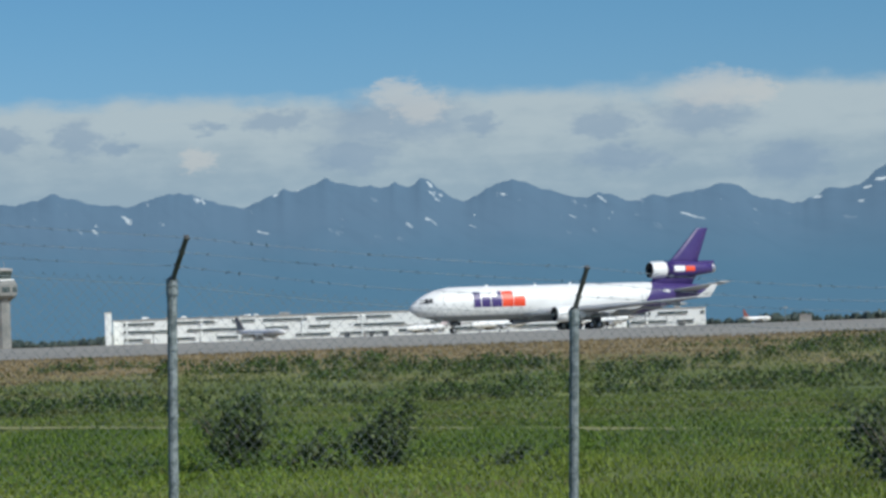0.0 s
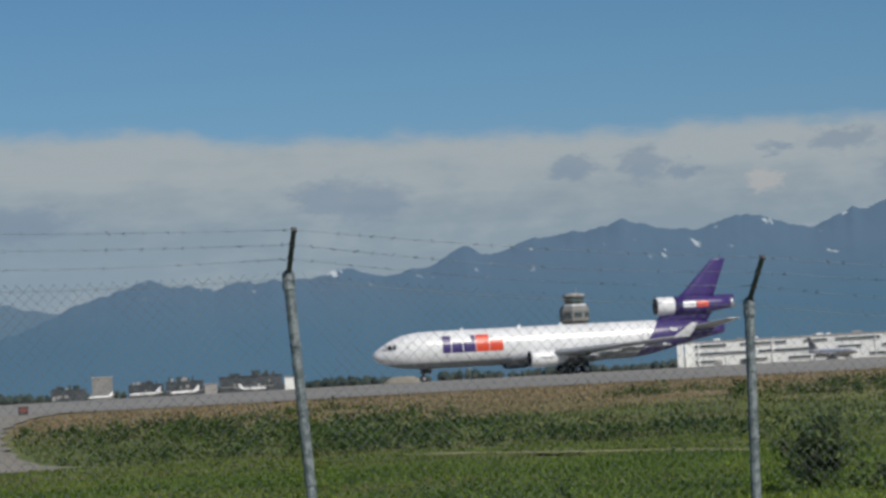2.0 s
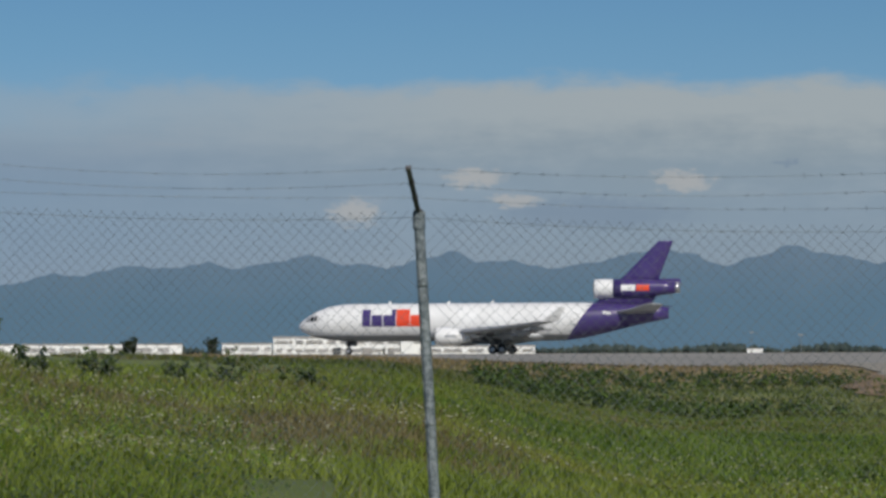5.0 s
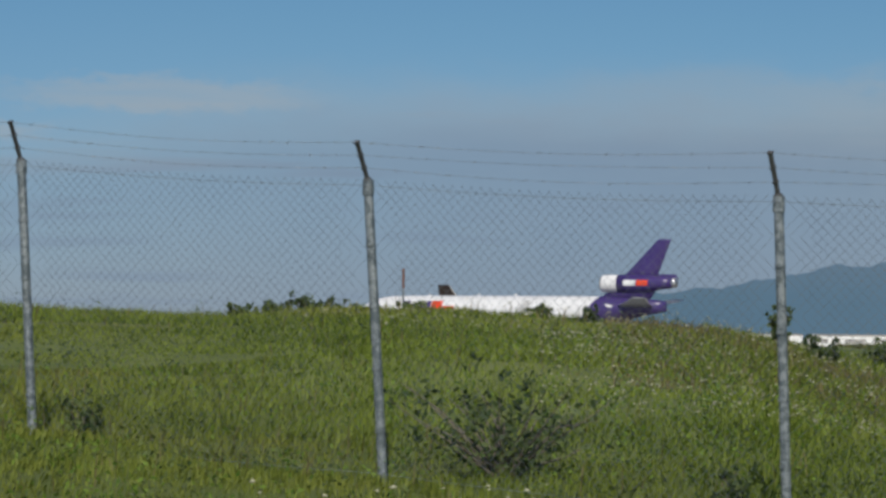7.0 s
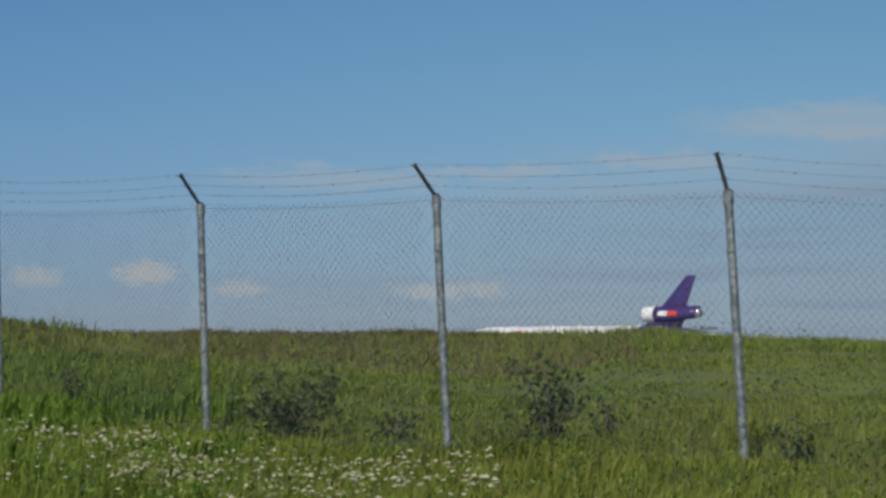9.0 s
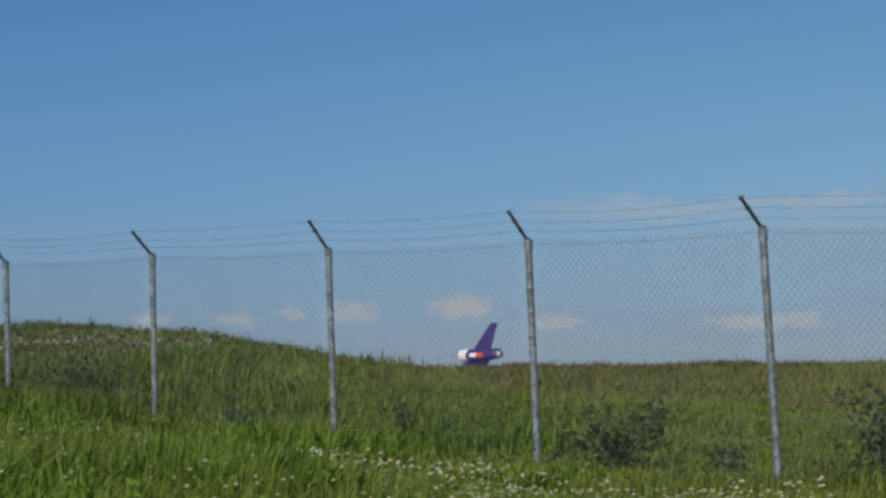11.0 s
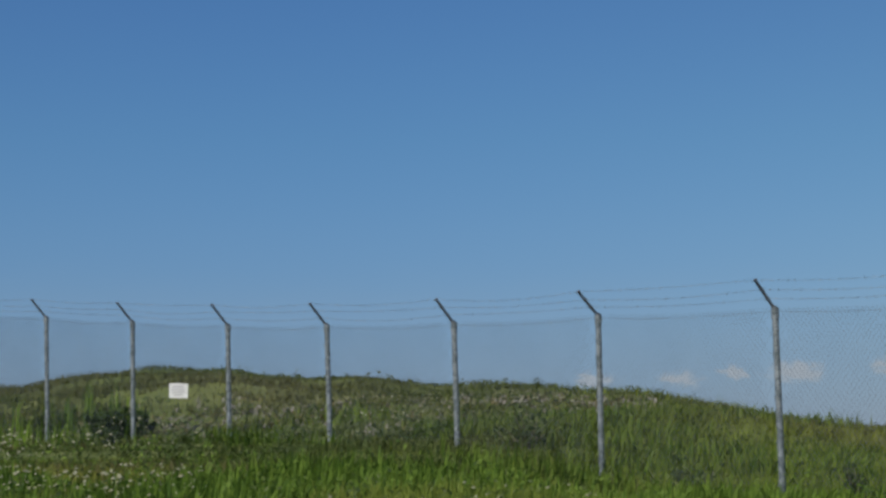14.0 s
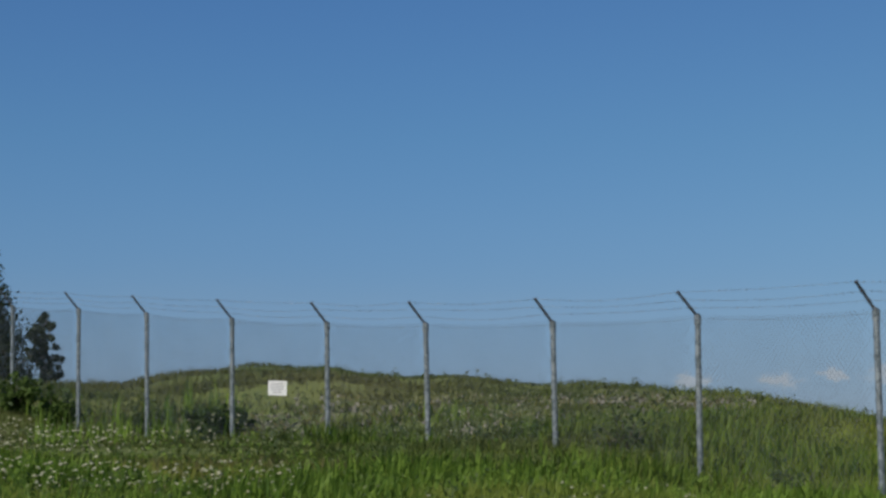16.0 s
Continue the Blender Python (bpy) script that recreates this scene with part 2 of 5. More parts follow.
MAT = {
    "steel": surface("galvanised_steel", ((0.11, 0.135, 0.145), (0.27, 0.30, 0.31)), 0.55, 0.3, 18, 60, 0.4, (0.41, 0.59)),
    "arm": surface("weathered_dark_steel", ((0.06, 0.06, 0.065), (0.13, 0.13, 0.13)), 0.6, 0.3, 6, 60),
    "wire": surface("galvanised_wire", ((0.075, 0.09, 0.10), (0.155, 0.18, 0.195)), 0.55, 0.2, 2, 30),
    "barb": surface("barbed_wire_steel", ((0.19, 0.23, 0.26), (0.32, 0.37, 0.42)), 0.6, 0.1, 2, 30),
    "asphalt": surface("worn_concrete_and_asphalt", ((0.215, 0.205, 0.18), (0.29, 0.275, 0.24)), 0.85, 0, 0.012, 0.3, world=True),
    "road": surface("gravel_road", ((0.20, 0.185, 0.15), (0.29, 0.265, 0.215)), 0.95, 0, 0.08, 2.0, world=True),
    "soil": surface("bare_brown_earth", ((0.13, 0.085, 0.045), (0.25, 0.175, 0.105)), 0.95, 0, 0.3, 2.5, world=True),
    "path": surface("pale_trodden_grass", ((0.17, 0.18, 0.06), (0.27, 0.25, 0.11)), 0.95, 0, 0.1, 2.0, world=True),
    "blade": leafy("green_grass_blades", ((0.092, 0.140, 0.016), (0.240, 0.300, 0.050)), 0.3, (0.25, 0.25, 0.055)),
    "blade_lush": leafy("dark_lush_grass", ((0.072, 0.140, 0.016), (0.200, 0.305, 0.044)), 0.35),
    "blade_meadow": leafy("meadow_grass", ((0.060, 0.115, 0.014), (0.175, 0.250, 0.042)), 0.35, (0.215, 0.225, 0.05)),
    "blade_dull": leafy("olive_hill_grass", ((0.050, 0.077, 0.017), (0.122, 0.152, 0.040)), 0.3, (0.150, 0.135, 0.054)),
    "blade_mown": leafy("pale_olive_mown_grass", ((0.084, 0.128, 0.020), (0.168, 0.216, 0.046)), 0.25, (0.20, 0.20, 0.066)),
    "blade_bank": leafy("brownish_bank_grass", ((0.050, 0.076, 0.016), (0.132, 0.158, 0.041)), 0.4, (0.17, 0.145, 0.064)),
    "shrub": leafy("dark_shrub_leaves", ((0.022, 0.042, 0.012), (0.060, 0.095, 0.026)), 0.5),
    "shrub_bright": leafy("green_shrub_leaves", ((0.040, 0.075, 0.014), (0.105, 0.165, 0.035)), 0.5),
    "puff_dull": surface("weathered_grey_weeds", ((0.20, 0.18, 0.15), (0.36, 0.33, 0.29)), 0.95, 0, 3, 60),
    "bank_straw": leafy("tan_dry_bank_grass", ((0.17, 0.13, 0.058), (0.295, 0.23, 0.12))),
    "straw": leafy("dry_grass_stalks", ((0.135, 0.115, 0.048), (0.235, 0.195, 0.09))),
    "leaf": leafy("dull_green_willow_leaves", ((0.050, 0.084, 0.028), (0.150, 0.195, 0.066))),
    "leaf_far": leafy("dark_tree_leaves", ((0.020, 0.032, 0.016), (0.05, 0.07, 0.03))),
    # far woods: distance haze painted in as a paler, bluer leaf colour
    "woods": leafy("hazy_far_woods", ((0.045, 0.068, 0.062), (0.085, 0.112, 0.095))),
    "tower": surface("stained_tower_concrete", ((0.17, 0.175, 0.17), (0.29, 0.285, 0.27)), 0.85, 0, 0.12, 1.0),
    "bark": surface("grey_bark", ((0.10, 0.085, 0.065), (0.22, 0.19, 0.15)), 0.9, 0, 4, 30, 0.3),
    "puff": surface("white_seed_heads", ((0.27, 0.265, 0.15), (0.53, 0.52, 0.37)), 0.9, 0, 3, 60),
    "yellow": surface("yellow_petals", ((0.55, 0.40, 0.02), (0.70, 0.52, 0.04)), 0.8),
    "white": surface("white_aircraft_paint", ((0.72, 0.72, 0.71), (0.82, 0.82, 0.81)), 0.35, 0, 0.4, 6),
    "purple": surface("purple_aircraft_paint", ((0.048, 0.030, 0.135), (0.062, 0.040, 0.165)), 0.3, 0, 0.4, 6),
    "orange": surface("orange_aircraft_paint", ((0.66, 0.055, 0.018), (0.74, 0.075, 0.025)), 0.35, 0, 0.4, 6),
    "metal": surface("bare_aircraft_metal", ((0.42, 0.42, 0.43), (0.6, 0.6, 0.6)), 0.35, 0.8, 0.6, 8),
    "grey_paint": surface("grey_aircraft_paint", ((0.30, 0.31, 0.32), (0.42, 0.43, 0.44)), 0.4, 0.1, 0.4, 6),
    "tyre": surface("black_rubber", ((0.015, 0.015, 0.015), (0.035, 0.035, 0.035)), 0.85),
    "dark_glass": surface("dark_cockpit_glass", ((0.012, 0.014, 0.018), (0.03, 0.035, 0.04)), 0.12),
    "dark": surface("dark_inside", ((0.015, 0.015, 0.017), (0.04, 0.04, 0.042)), 0.7),
    "facade": surface("white_facade_panels", ((0.76, 0.78, 0.77), (0.86, 0.87, 0.85)), 0.7, 0, 0.05, 0.8),
    "facade_grey": surface("grey_concrete", ((0.27, 0.265, 0.255), (0.40, 0.385, 0.365)), 0.85, 0, 0.08, 1.0),
    "facade_dark": surface("dark_shed_cladding", ((0.03, 0.04, 0.05), (0.075, 0.085, 0.095)), 0.7, 0, 0.05, 0.6),
    "window": surface("dark_window_band", ((0.03, 0.05, 0.05), (0.08, 0.10, 0.10)), 0.15, 0, 0.2, 2),
    "sign": surface("white_sign_plate", ((0.72, 0.71, 0.68), (0.80, 0.79, 0.76)), 0.5, 0, 4, 30),
    "ink": surface("faded_sign_print", ((0.34, 0.33, 0.33), (0.42, 0.41, 0.41)), 0.6),
    "rust": surface("reddish_brown_wood", ((0.10, 0.045, 0.03), (0.19, 0.085, 0.055)), 0.85, 0, 6, 40, 0.2),
    "red": surface("faded_red_paint", ((0.15, 0.045, 0.035), (0.22, 0.065, 0.05)), 0.5),
    "brown": surface("dark_brown_tail_paint", ((0.020, 0.013, 0.008), (0.035, 0.022, 0.012)), 0.35),
    "gold": surface("gold_tail_paint", ((0.55, 0.32, 0.04), (0.65, 0.40, 0.06)), 0.4),
    "blue": surface("blue_tail_paint", ((0.03, 0.045, 0.052), (0.05, 0.068, 0.075)), 0.4),
    "pink": surface("pale_red_tail_paint", ((0.42, 0.34, 0.34), (0.50, 0.42, 0.42)), 0.4),
}


def ground_material():
    """Meadow: green near, browner and drier on the bank and on the far plain."""
    mat = surface("meadow_ground", ((0.075, 0.105, 0.018), (0.150, 0.180, 0.040)), 0.95, 0, 0.10, 1.6, world=True)
    tree = mat.node_tree
    bsdf = tree.nodes["Principled BSDF"]
    green = bsdf.inputs["Base Color"].links[0].from_socket
    place = node(tree, "ShaderNodeNewGeometry").outputs["Position"]
    parts = node(tree, "ShaderNodeSeparateXYZ")
    tree.links.new(place, parts.inputs[0])
    rough = noise_node(tree, place, 0.07, 6, 0.6).outputs[0]
    edge = math_node(tree, "ADD", parts.outputs[1], math_node(tree, "MULTIPLY", math_node(tree, "SUBTRACT", rough, 0.5), 60))
    brown = mix(tree, span(tree, noise_node(tree, place, 0.5, 5).outputs[0], 0.3, 0.7), (0.19, 0.135, 0.06), (0.30, 0.225, 0.115))
    out = mix(tree, math_node(tree, "MULTIPLY", span(tree, edge, 132, 158), 0.95), green, brown)
    dry = math_node(tree, "MULTIPLY", span(tree, rough, 0.52, 0.68), 0.3)
    out = mix(tree, dry, out, brown)
    tree.links.new(out, bsdf.inputs["Base Color"])
    return mat


MAT["ground"] = ground_material()


def mountain_material(name, low, high, snow):
    """Distant slopes with blue air haze painted into colour and glow, and snow lying in the high gullies."""
    mat = bpy.data.materials.new(name)
    mat.use_nodes = True
    tree = mat.node_tree
    bsdf = tree.nodes["Principled BSDF"]
    bsdf.inputs["Roughness"].default_value = 1.0
    bsdf.inputs["Specular IOR Level"].default_value = 0.0
    place = node(tree, "ShaderNodeNewGeometry").outputs["Position"]
    parts = node(tree, "ShaderNodeSeparateXYZ")
    tree.links.new(place, parts.inputs[0])
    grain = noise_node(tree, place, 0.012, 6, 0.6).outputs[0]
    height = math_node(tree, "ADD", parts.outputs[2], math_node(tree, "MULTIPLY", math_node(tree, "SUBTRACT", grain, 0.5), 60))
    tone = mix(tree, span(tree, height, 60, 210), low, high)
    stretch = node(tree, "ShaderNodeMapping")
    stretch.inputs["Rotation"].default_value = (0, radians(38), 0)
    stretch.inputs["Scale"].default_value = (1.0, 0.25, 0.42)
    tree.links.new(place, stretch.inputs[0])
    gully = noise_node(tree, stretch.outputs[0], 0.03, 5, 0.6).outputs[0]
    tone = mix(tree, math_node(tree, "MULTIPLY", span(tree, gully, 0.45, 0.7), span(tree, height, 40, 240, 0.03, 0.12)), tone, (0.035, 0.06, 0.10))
    if snow:
        patch = noise_node(tree, stretch.outputs[0], 0.042, 4, 0.6).outputs[0]
        where = math_node(tree, "MULTIPLY", span(tree, patch, 0.645, 0.675), span(tree, height, 155, 200))
        tone = mix(tree, where, tone, (0.36, 0.40, 0.43))
    # little diffuse colour; the slopes emit the haze tone as painted airlight
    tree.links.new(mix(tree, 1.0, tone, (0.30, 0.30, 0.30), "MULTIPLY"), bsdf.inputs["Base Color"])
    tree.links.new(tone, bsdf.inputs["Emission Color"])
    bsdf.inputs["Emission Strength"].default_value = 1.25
    return mat


# the far range has paler haze mixed into its colours
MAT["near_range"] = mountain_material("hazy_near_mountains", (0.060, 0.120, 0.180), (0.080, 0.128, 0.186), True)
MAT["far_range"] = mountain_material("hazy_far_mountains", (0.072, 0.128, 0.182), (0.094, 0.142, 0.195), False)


# ---- building blocks ----
def put_mesh(name, verts, faces, material, parent=None, label="", smooth=False):
    me = bpy.data.meshes.new(name)
    me.from_pydata([tuple(v) for v in verts], [], [tuple(f) for f in faces])
    me.materials.append(MAT[material] if isinstance(material, str) else material)
    if smooth:
        me.polygons.foreach_set("use_smooth", [True] * len(me.polygons))
    ob = new(name, me)
    ob.parent = parent
    return tagged(ob, label)


def part(name, bm, material, parent=None, label="", smooth=False):
    me = bpy.data.meshes.new(name)
    bmesh.ops.recalc_face_normals(bm, faces=bm.faces)
    if smooth:
        for face in bm.faces:
            face.smooth = True
    bm.to_mesh(me)
    bm.free()
    for one in material if isinstance(material, tuple) else (material,):
        me.materials.append(MAT[one])
    ob = new(name, me)
    ob.parent = parent
    return tagged(ob, label)


def add_box(bm, centre, size, bevel=0.0, turn=None):
    made = bmesh.ops.create_cube(bm, size=1.0)["verts"]
    m = Matrix.Translation(centre) @ (turn or Matrix()) @ Matrix.Diagonal((*size, 1))
    bmesh.ops.transform(bm, matrix=m, verts=made)
    if bevel:
        edges = {e for v in made for e in v.link_edges}
        bmesh.ops.bevel(bm, geom=list(edges), offset=bevel, segments=1, affect="EDGES")


def add_rings(bm, rings, close_ends=True, loop=False):
    """Skins a row of rings, each a list of points."""
    rows = [[bm.verts.new(p) for p in ring] for ring in rings]
    n = len(rows[0])
    pairs = list(zip(rows, rows[1:])) + ([(rows[-1], rows[0])] if loop else [])
    for a, b in pairs:
        for i in range(n):
            j = (i + 1) % n
            bm.faces.new((a[i], a[j], b[j], b[i]))
    if close_ends and not loop:
        bm.faces.new(rows[0][::-1])
        bm.faces.new(rows[-1])


def round_ring(centre, radius_y, radius_z, count=20):
    x, y, z = centre
    return [(x, y + radius_y * math.cos(a), z + radius_z * math.sin(a)) for a in (math.tau * i / count for i in range(count))]


def add_tube(bm, points, radius, sides=6):
    rings = []
    pts = [Vector(p) for p in points]
    for i, p in enumerate(pts):
        way = (pts[min(i + 1, len(pts) - 1)] - pts[max(i - 1, 0)]).normalized()
        side = way.cross(Vector((0, 0, 1)) if abs(way.z) < 0.9 else Vector((0, 1, 0))).normalized()
        up = side.cross(way)
        r = radius[i] if isinstance(radius, (list, tuple)) else radius
        rings.append([p + r * (math.cos(math.tau * k / sides) * side + math.sin(math.tau * k / sides) * up) for k in range(sides)])
    add_rings(bm, rings)


def polar(turn, r, rise=0.0):
    """A place by degrees to the left of +y, metres out, and degrees above eye level."""
    a = radians(turn)
    return Vector((-r * math.sin(a), r * math.cos(a), EYE + r * math.tan(radians(rise))))


# ---- terrain ----
FENCE_Y = 17.16
CREST = [(5, -0.55), (10, -0.48), (14, -0.42), (17, -0.36), (18.6, -0.25), (20, 0.00), (21.5, 0.20), (23.5, 0.38), (26, 0.50), (28, 0.47), (31, 0.33), (32.8, 0.35), (35, 0.46), (37, 0.48), (39.2, 0.44), (43, 0.43),
         (47.5, 0.36), (49, 0.44), (50.72, 0.64), (51.5, 0.79), (52.5, 0.94), (53.7, 1.17), (55.2, 1.26), (56, 1.41), (56.8, 1.48), (57.6, 1.50), (58.2, 1.50), (59.2, 1.66), (59.9, 1.71), (61, 1.64), (62, 1.68), (62.7, 1.79), (64.1, 1.81), (65, 1.76), (65.9, 1.71), (66.5, 1.62), (67.1, 1.51), (68.4, 1.50), (72, 1.46), (90, 1.35)]
FENCE_GROUND = [(-90, 2.4), (-46, 0.84), (-42.6, 0.50), (-39.7, 0.22), (-36.5, 0.0), (-33.4, 0.05), (-30.5, 0.17), (-27.4, 0.08), (-24.4, -0.15), (-21.2, -0.42), (-18.2, -0.64), (-15.2, -0.80), (-12, -0.85),
                (-6, -1.2), (3, -1.5), (9, -2.08), (30, -2.7), (200, -3.2)]


def table(rows, x):
    return np.interp(x, [r[0] for r in rows], [r[1] for r in rows])


def ease(x, a, b):
    t = np.clip((x - a) / (b - a), 0, 1)
    return t * t * (3 - 2 * t)


def ground_height(x, y):
    """World height of the bare ground, for numbers or arrays."""
    x, y = np.asarray(x, float), np.asarray(y, float)
    r = np.maximum(np.hypot(x, y), 0.01)
    turn = np.degrees(np.arctan2(-x, y))
    fence = table(FENCE_GROUND, x)
    # towards the runway: down from the fence, flat meadow, bank, paved plateau
    low = np.clip(x, 0, 90) * 0.008
    open_z = np.interp(y, [-200, 0, 10, 50, 118, 150, 172, 300, 400], [-1.7, -1.65, -1.6, -2.45, -2.95, -1.7, -0.8, -0.4, -0.15])
    hold = np.exp(-((y - FENCE_Y) / 14.0) ** 2)
    open_z = open_z * (1 - hold) + fence * hold - low * ease(y, 15, 60) * (1 - ease(y, 118, 150))
    # towards the hills: rise from the feet, fence, crest, and down again behind
    near = np.interp(turn, [4, 20, 30, 45, 55, 72], [-1.5, -1.5, -1.35, -0.95, -0.72, -0.6])
    at_fence = FENCE_Y / np.cos(np.radians(np.clip(turn, -70, 68)))
    out = np.interp(turn, [6, 14, 17.5, 20.5, 38, 40.5, 47, 50.5, 60, 72], [100, 85, 62, 44, 46, 80, 85, 55, 58, 60])
    crest = out * np.tan(np.radians(table(CREST, turn)))
    hill = np.where(r < 12, -1.65 + (near + 1.65) * ease(r, 0, 12), near + (fence - near) * ease(r, 12, at_fence))
    swell = np.interp(turn, [44, 52, 58, 63, 66, 70], [0.0, 0.08, 0.20, 0.12, 0.2, 0.3])
    hill = hill + swell * np.sin(np.clip((r - 11) / (at_fence - 11), 0, 1) * math.pi)
    hill = np.where(r > at_fence, fence + (crest - fence) * np.sin(np.clip((r - at_fence) / (out - at_fence), 0, 1) * math.pi / 2), hill)
    hill = np.where(r > out, crest + (-0.15 - crest) * ease(r, out, out * 2.2), hill)
    side = ease(turn, 4.0, 12.0)
    return EYE + open_z * (1 - side) + hill * side


def bumpy(x, y):
    """Small unevenness of the meadow."""
    x, y = np.asarray(x, float), np.asarray(y, float)
    return 0.05 * np.sin(x * 0.9 + 1.3 * np.sin(y * 0.37)) + 0.05 * np.sin(y * 0.71 + x * 0.33) + 0.03 * np.sin(x * 2.3 - y * 1.7)


def lumps(x, y):
    """Hummocks on the mounds and the hill behind the fence."""
    x, y = np.asarray(x, float), np.asarray(y, float)
    return 0.05 * np.sin(x * 1.7 + 1.9 * np.sin(y * 0.8)) * np.sin(y * 1.4 + 0.6 * x) + 0.045 * np.sin(3.4 * x - 1.1 * y + 2.0 * np.sin(x * 0.9))


def surface_height(x, y):
    r = np.hypot(x, y)
    turn = np.degrees(np.arctan2(-np.asarray(x, float), np.asarray(y, float)))
    out = ground_height(x, y) + bumpy(x, y) * ease(r, 4, 14) * (1 - ease(np.asarray(y, float), 150, 168))
    return out + lumps(x, y) * ease(r, 30, 42) * ease(turn, 18, 24) * (1 - ease(r, 70, 100))


def build_ground():
    turns = np.concatenate([np.arange(-180, -50, 10.0), np.arange(-50, 85, 0.5), np.arange(85, 180, 10.0)])
    rings = np.concatenate([[0.6], np.arange(2, 60, 1.0), np.arange(60, 130, 2.5), np.arange(130, 200, 4.0), np.geomspace(200, 4950, 34)])
    a, r = np.meshgrid(np.radians(turns), rings)
    x, y = -r * np.sin(a), r * np.cos(a)
    z = surface_height(x, y)
    z = np.where(y < -60, EYE - 1.7, z)
    n = len(turns)
    verts = np.stack([x, y, z], -1).reshape(-1, 3)
    faces = [(i * n + j, i * n + (j + 1) % n, (i + 1) * n + (j + 1) % n, (i + 1) * n + j) for i in range(len(rings) - 1) for j in range(n)]
    faces.append(tuple(range(n - 1, -1, -1)))
    tagged(put_mesh("ground", verts, faces, "ground", smooth=True), "green meadow with mounds, dry patches and a bank", "meadow", kind="structure")


def sheet(name, xs, ys, lift, material, label, category):
    """A surface laid on the ground: xs and ys are 2D arrays."""
    z = ground_height(xs, ys) + lift
    rows, cols = xs.shape
    verts = np.stack([xs, ys, z], -1).reshape(-1, 3)
    faces = [(i * cols + j, i * cols + j + 1, (i + 1) * cols + j + 1, (i + 1) * cols + j) for i in range(rows - 1) for j in range(cols - 1)]
    tagged(put_mesh(name, verts, faces, material, smooth=True), label, category, kind="structure")


build_ground()
gx, gy = np.meshgrid(np.linspace(-900, 900, 121), np.array([171, 176, 185, 200, 230, 260, 300, 340, 380, 400, 430, 480, 600, 800]))
gy = gy + np.where(gy == 171, 2.0 * np.sin(gx * 0.05) + 1.2 * np.sin(gx * 0.17), 0)
sheet("runway", gx, gy, 0.05, "asphalt", "pale grey concrete runway and taxiway", "runway")
# access road: down the bank and away along its foot
ROAD_Y, ROAD_A, ROAD_B = [113, 117, 120, 124, 134, 145, 156, 165, 171, 176], [6.0, 5.0, 4.6, 4.3, 2.7, 0.9, -0.3, -1.4, -3.2, -7.0], [13.5, 11.2, 9.4, 8.5, 8.3, 8.7, 9.7, 11.4, 13.6, 18.0]
along = np.linspace(0, 1, 41)
ry = 176 + (115 - 176) * along
ragged = 0.25 * np.sin(ry * 1.1) + 0.15 * np.sin(ry * 2.7)
left_edge = np.interp(ry, ROAD_Y, ROAD_A) + ragged
right_edge = np.interp(ry, ROAD_Y, ROAD_B) - ragged


def beside_road(x, y, gap):
    """True where a plant stands clear of the access road."""
    return (y < 116) | (x < np.interp(y, ROAD_Y, ROAD_A) - gap) | (x > np.interp(y, ROAD_Y, ROAD_B) + gap)


def path_x(y):
    """Middle of the trodden path across the meadow."""
    return 26.3 + 0.25 * (95 - y) + 0.4 * np.sin(y * 0.3)


def off_path(x, y):
    return np.abs(x - path_x(y)) > 0.9


f = np.linspace(0, 1, 7)[None, :]
sheet("access_road", left_edge[:, None] * (1 - f) + right_edge[:, None] * f, np.repeat(ry[:, None], 7, 1), 0.08, "road", "grey gravel road down the grass bank", "road")
soil_y = np.linspace(122, 160, 20)[:, None]
soil_a = np.interp(soil_y, ROAD_Y, ROAD_A) - 3.6 * np.sin((soil_y - 122) / 38 * math.pi) ** 0.7 + 0.5 * np.sin(soil_y * 0.9)
soil_b = np.interp(soil_y, ROAD_Y, ROAD_A) + 0.5
sheet("bare_earth", soil_a * (1 - f) + soil_b * f, np.repeat(soil_y, 7, 1), 0.07, "soil", "bare reddish-brown earth beside the gravel road", "earth")
py, px = np.meshgrid(np.linspace(44, 106, 63), np.array([-1.0, 0, 1.0]))
sheet("meadow_path", px + path_x(py), py, 0.12, "path", "pale trodden path through the meadow", "path")



# ---- mountains and far woods ----
NEAR_PEAKS = [(-44, 2.9, 0.3), (-35.9, 3.85, 0.62), (-34.2, 2.95, 0.35), (-32.6, 2.62, 0.3), (-31.3, 3.12, 0.42), (-29.8, 2.84, 0.25), (-28.7, 2.96, 0.4), (-26.8, 3.30, 0.36), (-24.85, 3.35, 0.5), (-24.3, 3.34, 0.4),
              (-23.75, 3.30, 0.3), (-23.2, 3.36, 0.4), (-22.8, 3.43, 0.42), (-21.9, 3.24, 0.5), (-21.3, 2.92, 0.25), (-19.6, 3.25, 0.3), (-18.2, 2.98, 0.2), (-17.0, 3.27, 0.3), (-15.9, 3.12, 0.3), (-15.1, 3.0, 0.3), (-13.6, 2.84, 0.36),
              (-12.2, 2.40, 0.2), (-10.8, 2.56, 0.25), (-9.4, 2.36, 0.2), (-8.8, 2.42, 0.3), (-7.6, 2.32, 0.2), (-6.7, 2.50, 0.3), (-5.7, 2.22, 0.5)]
FAR_PEAKS = [(-2.8, 2.28, 0.2), (-0.4, 2.02, 0.19), (2.1, 2.28, 0.25), (4.9, 2.29, 0.25), (7.4, 1.95, 0.2), (9.4, 2.2, 0.24), (12.4, 2.15, 0.22), (14.6, 2.0, 0.19), (16.2, 1.93, 0.19), (18.0, 1.72, 0.19), (20.2, 1.3, 0.19), (22.0, 1.17, 0.19), (23.6, 0.95, 0.19)]


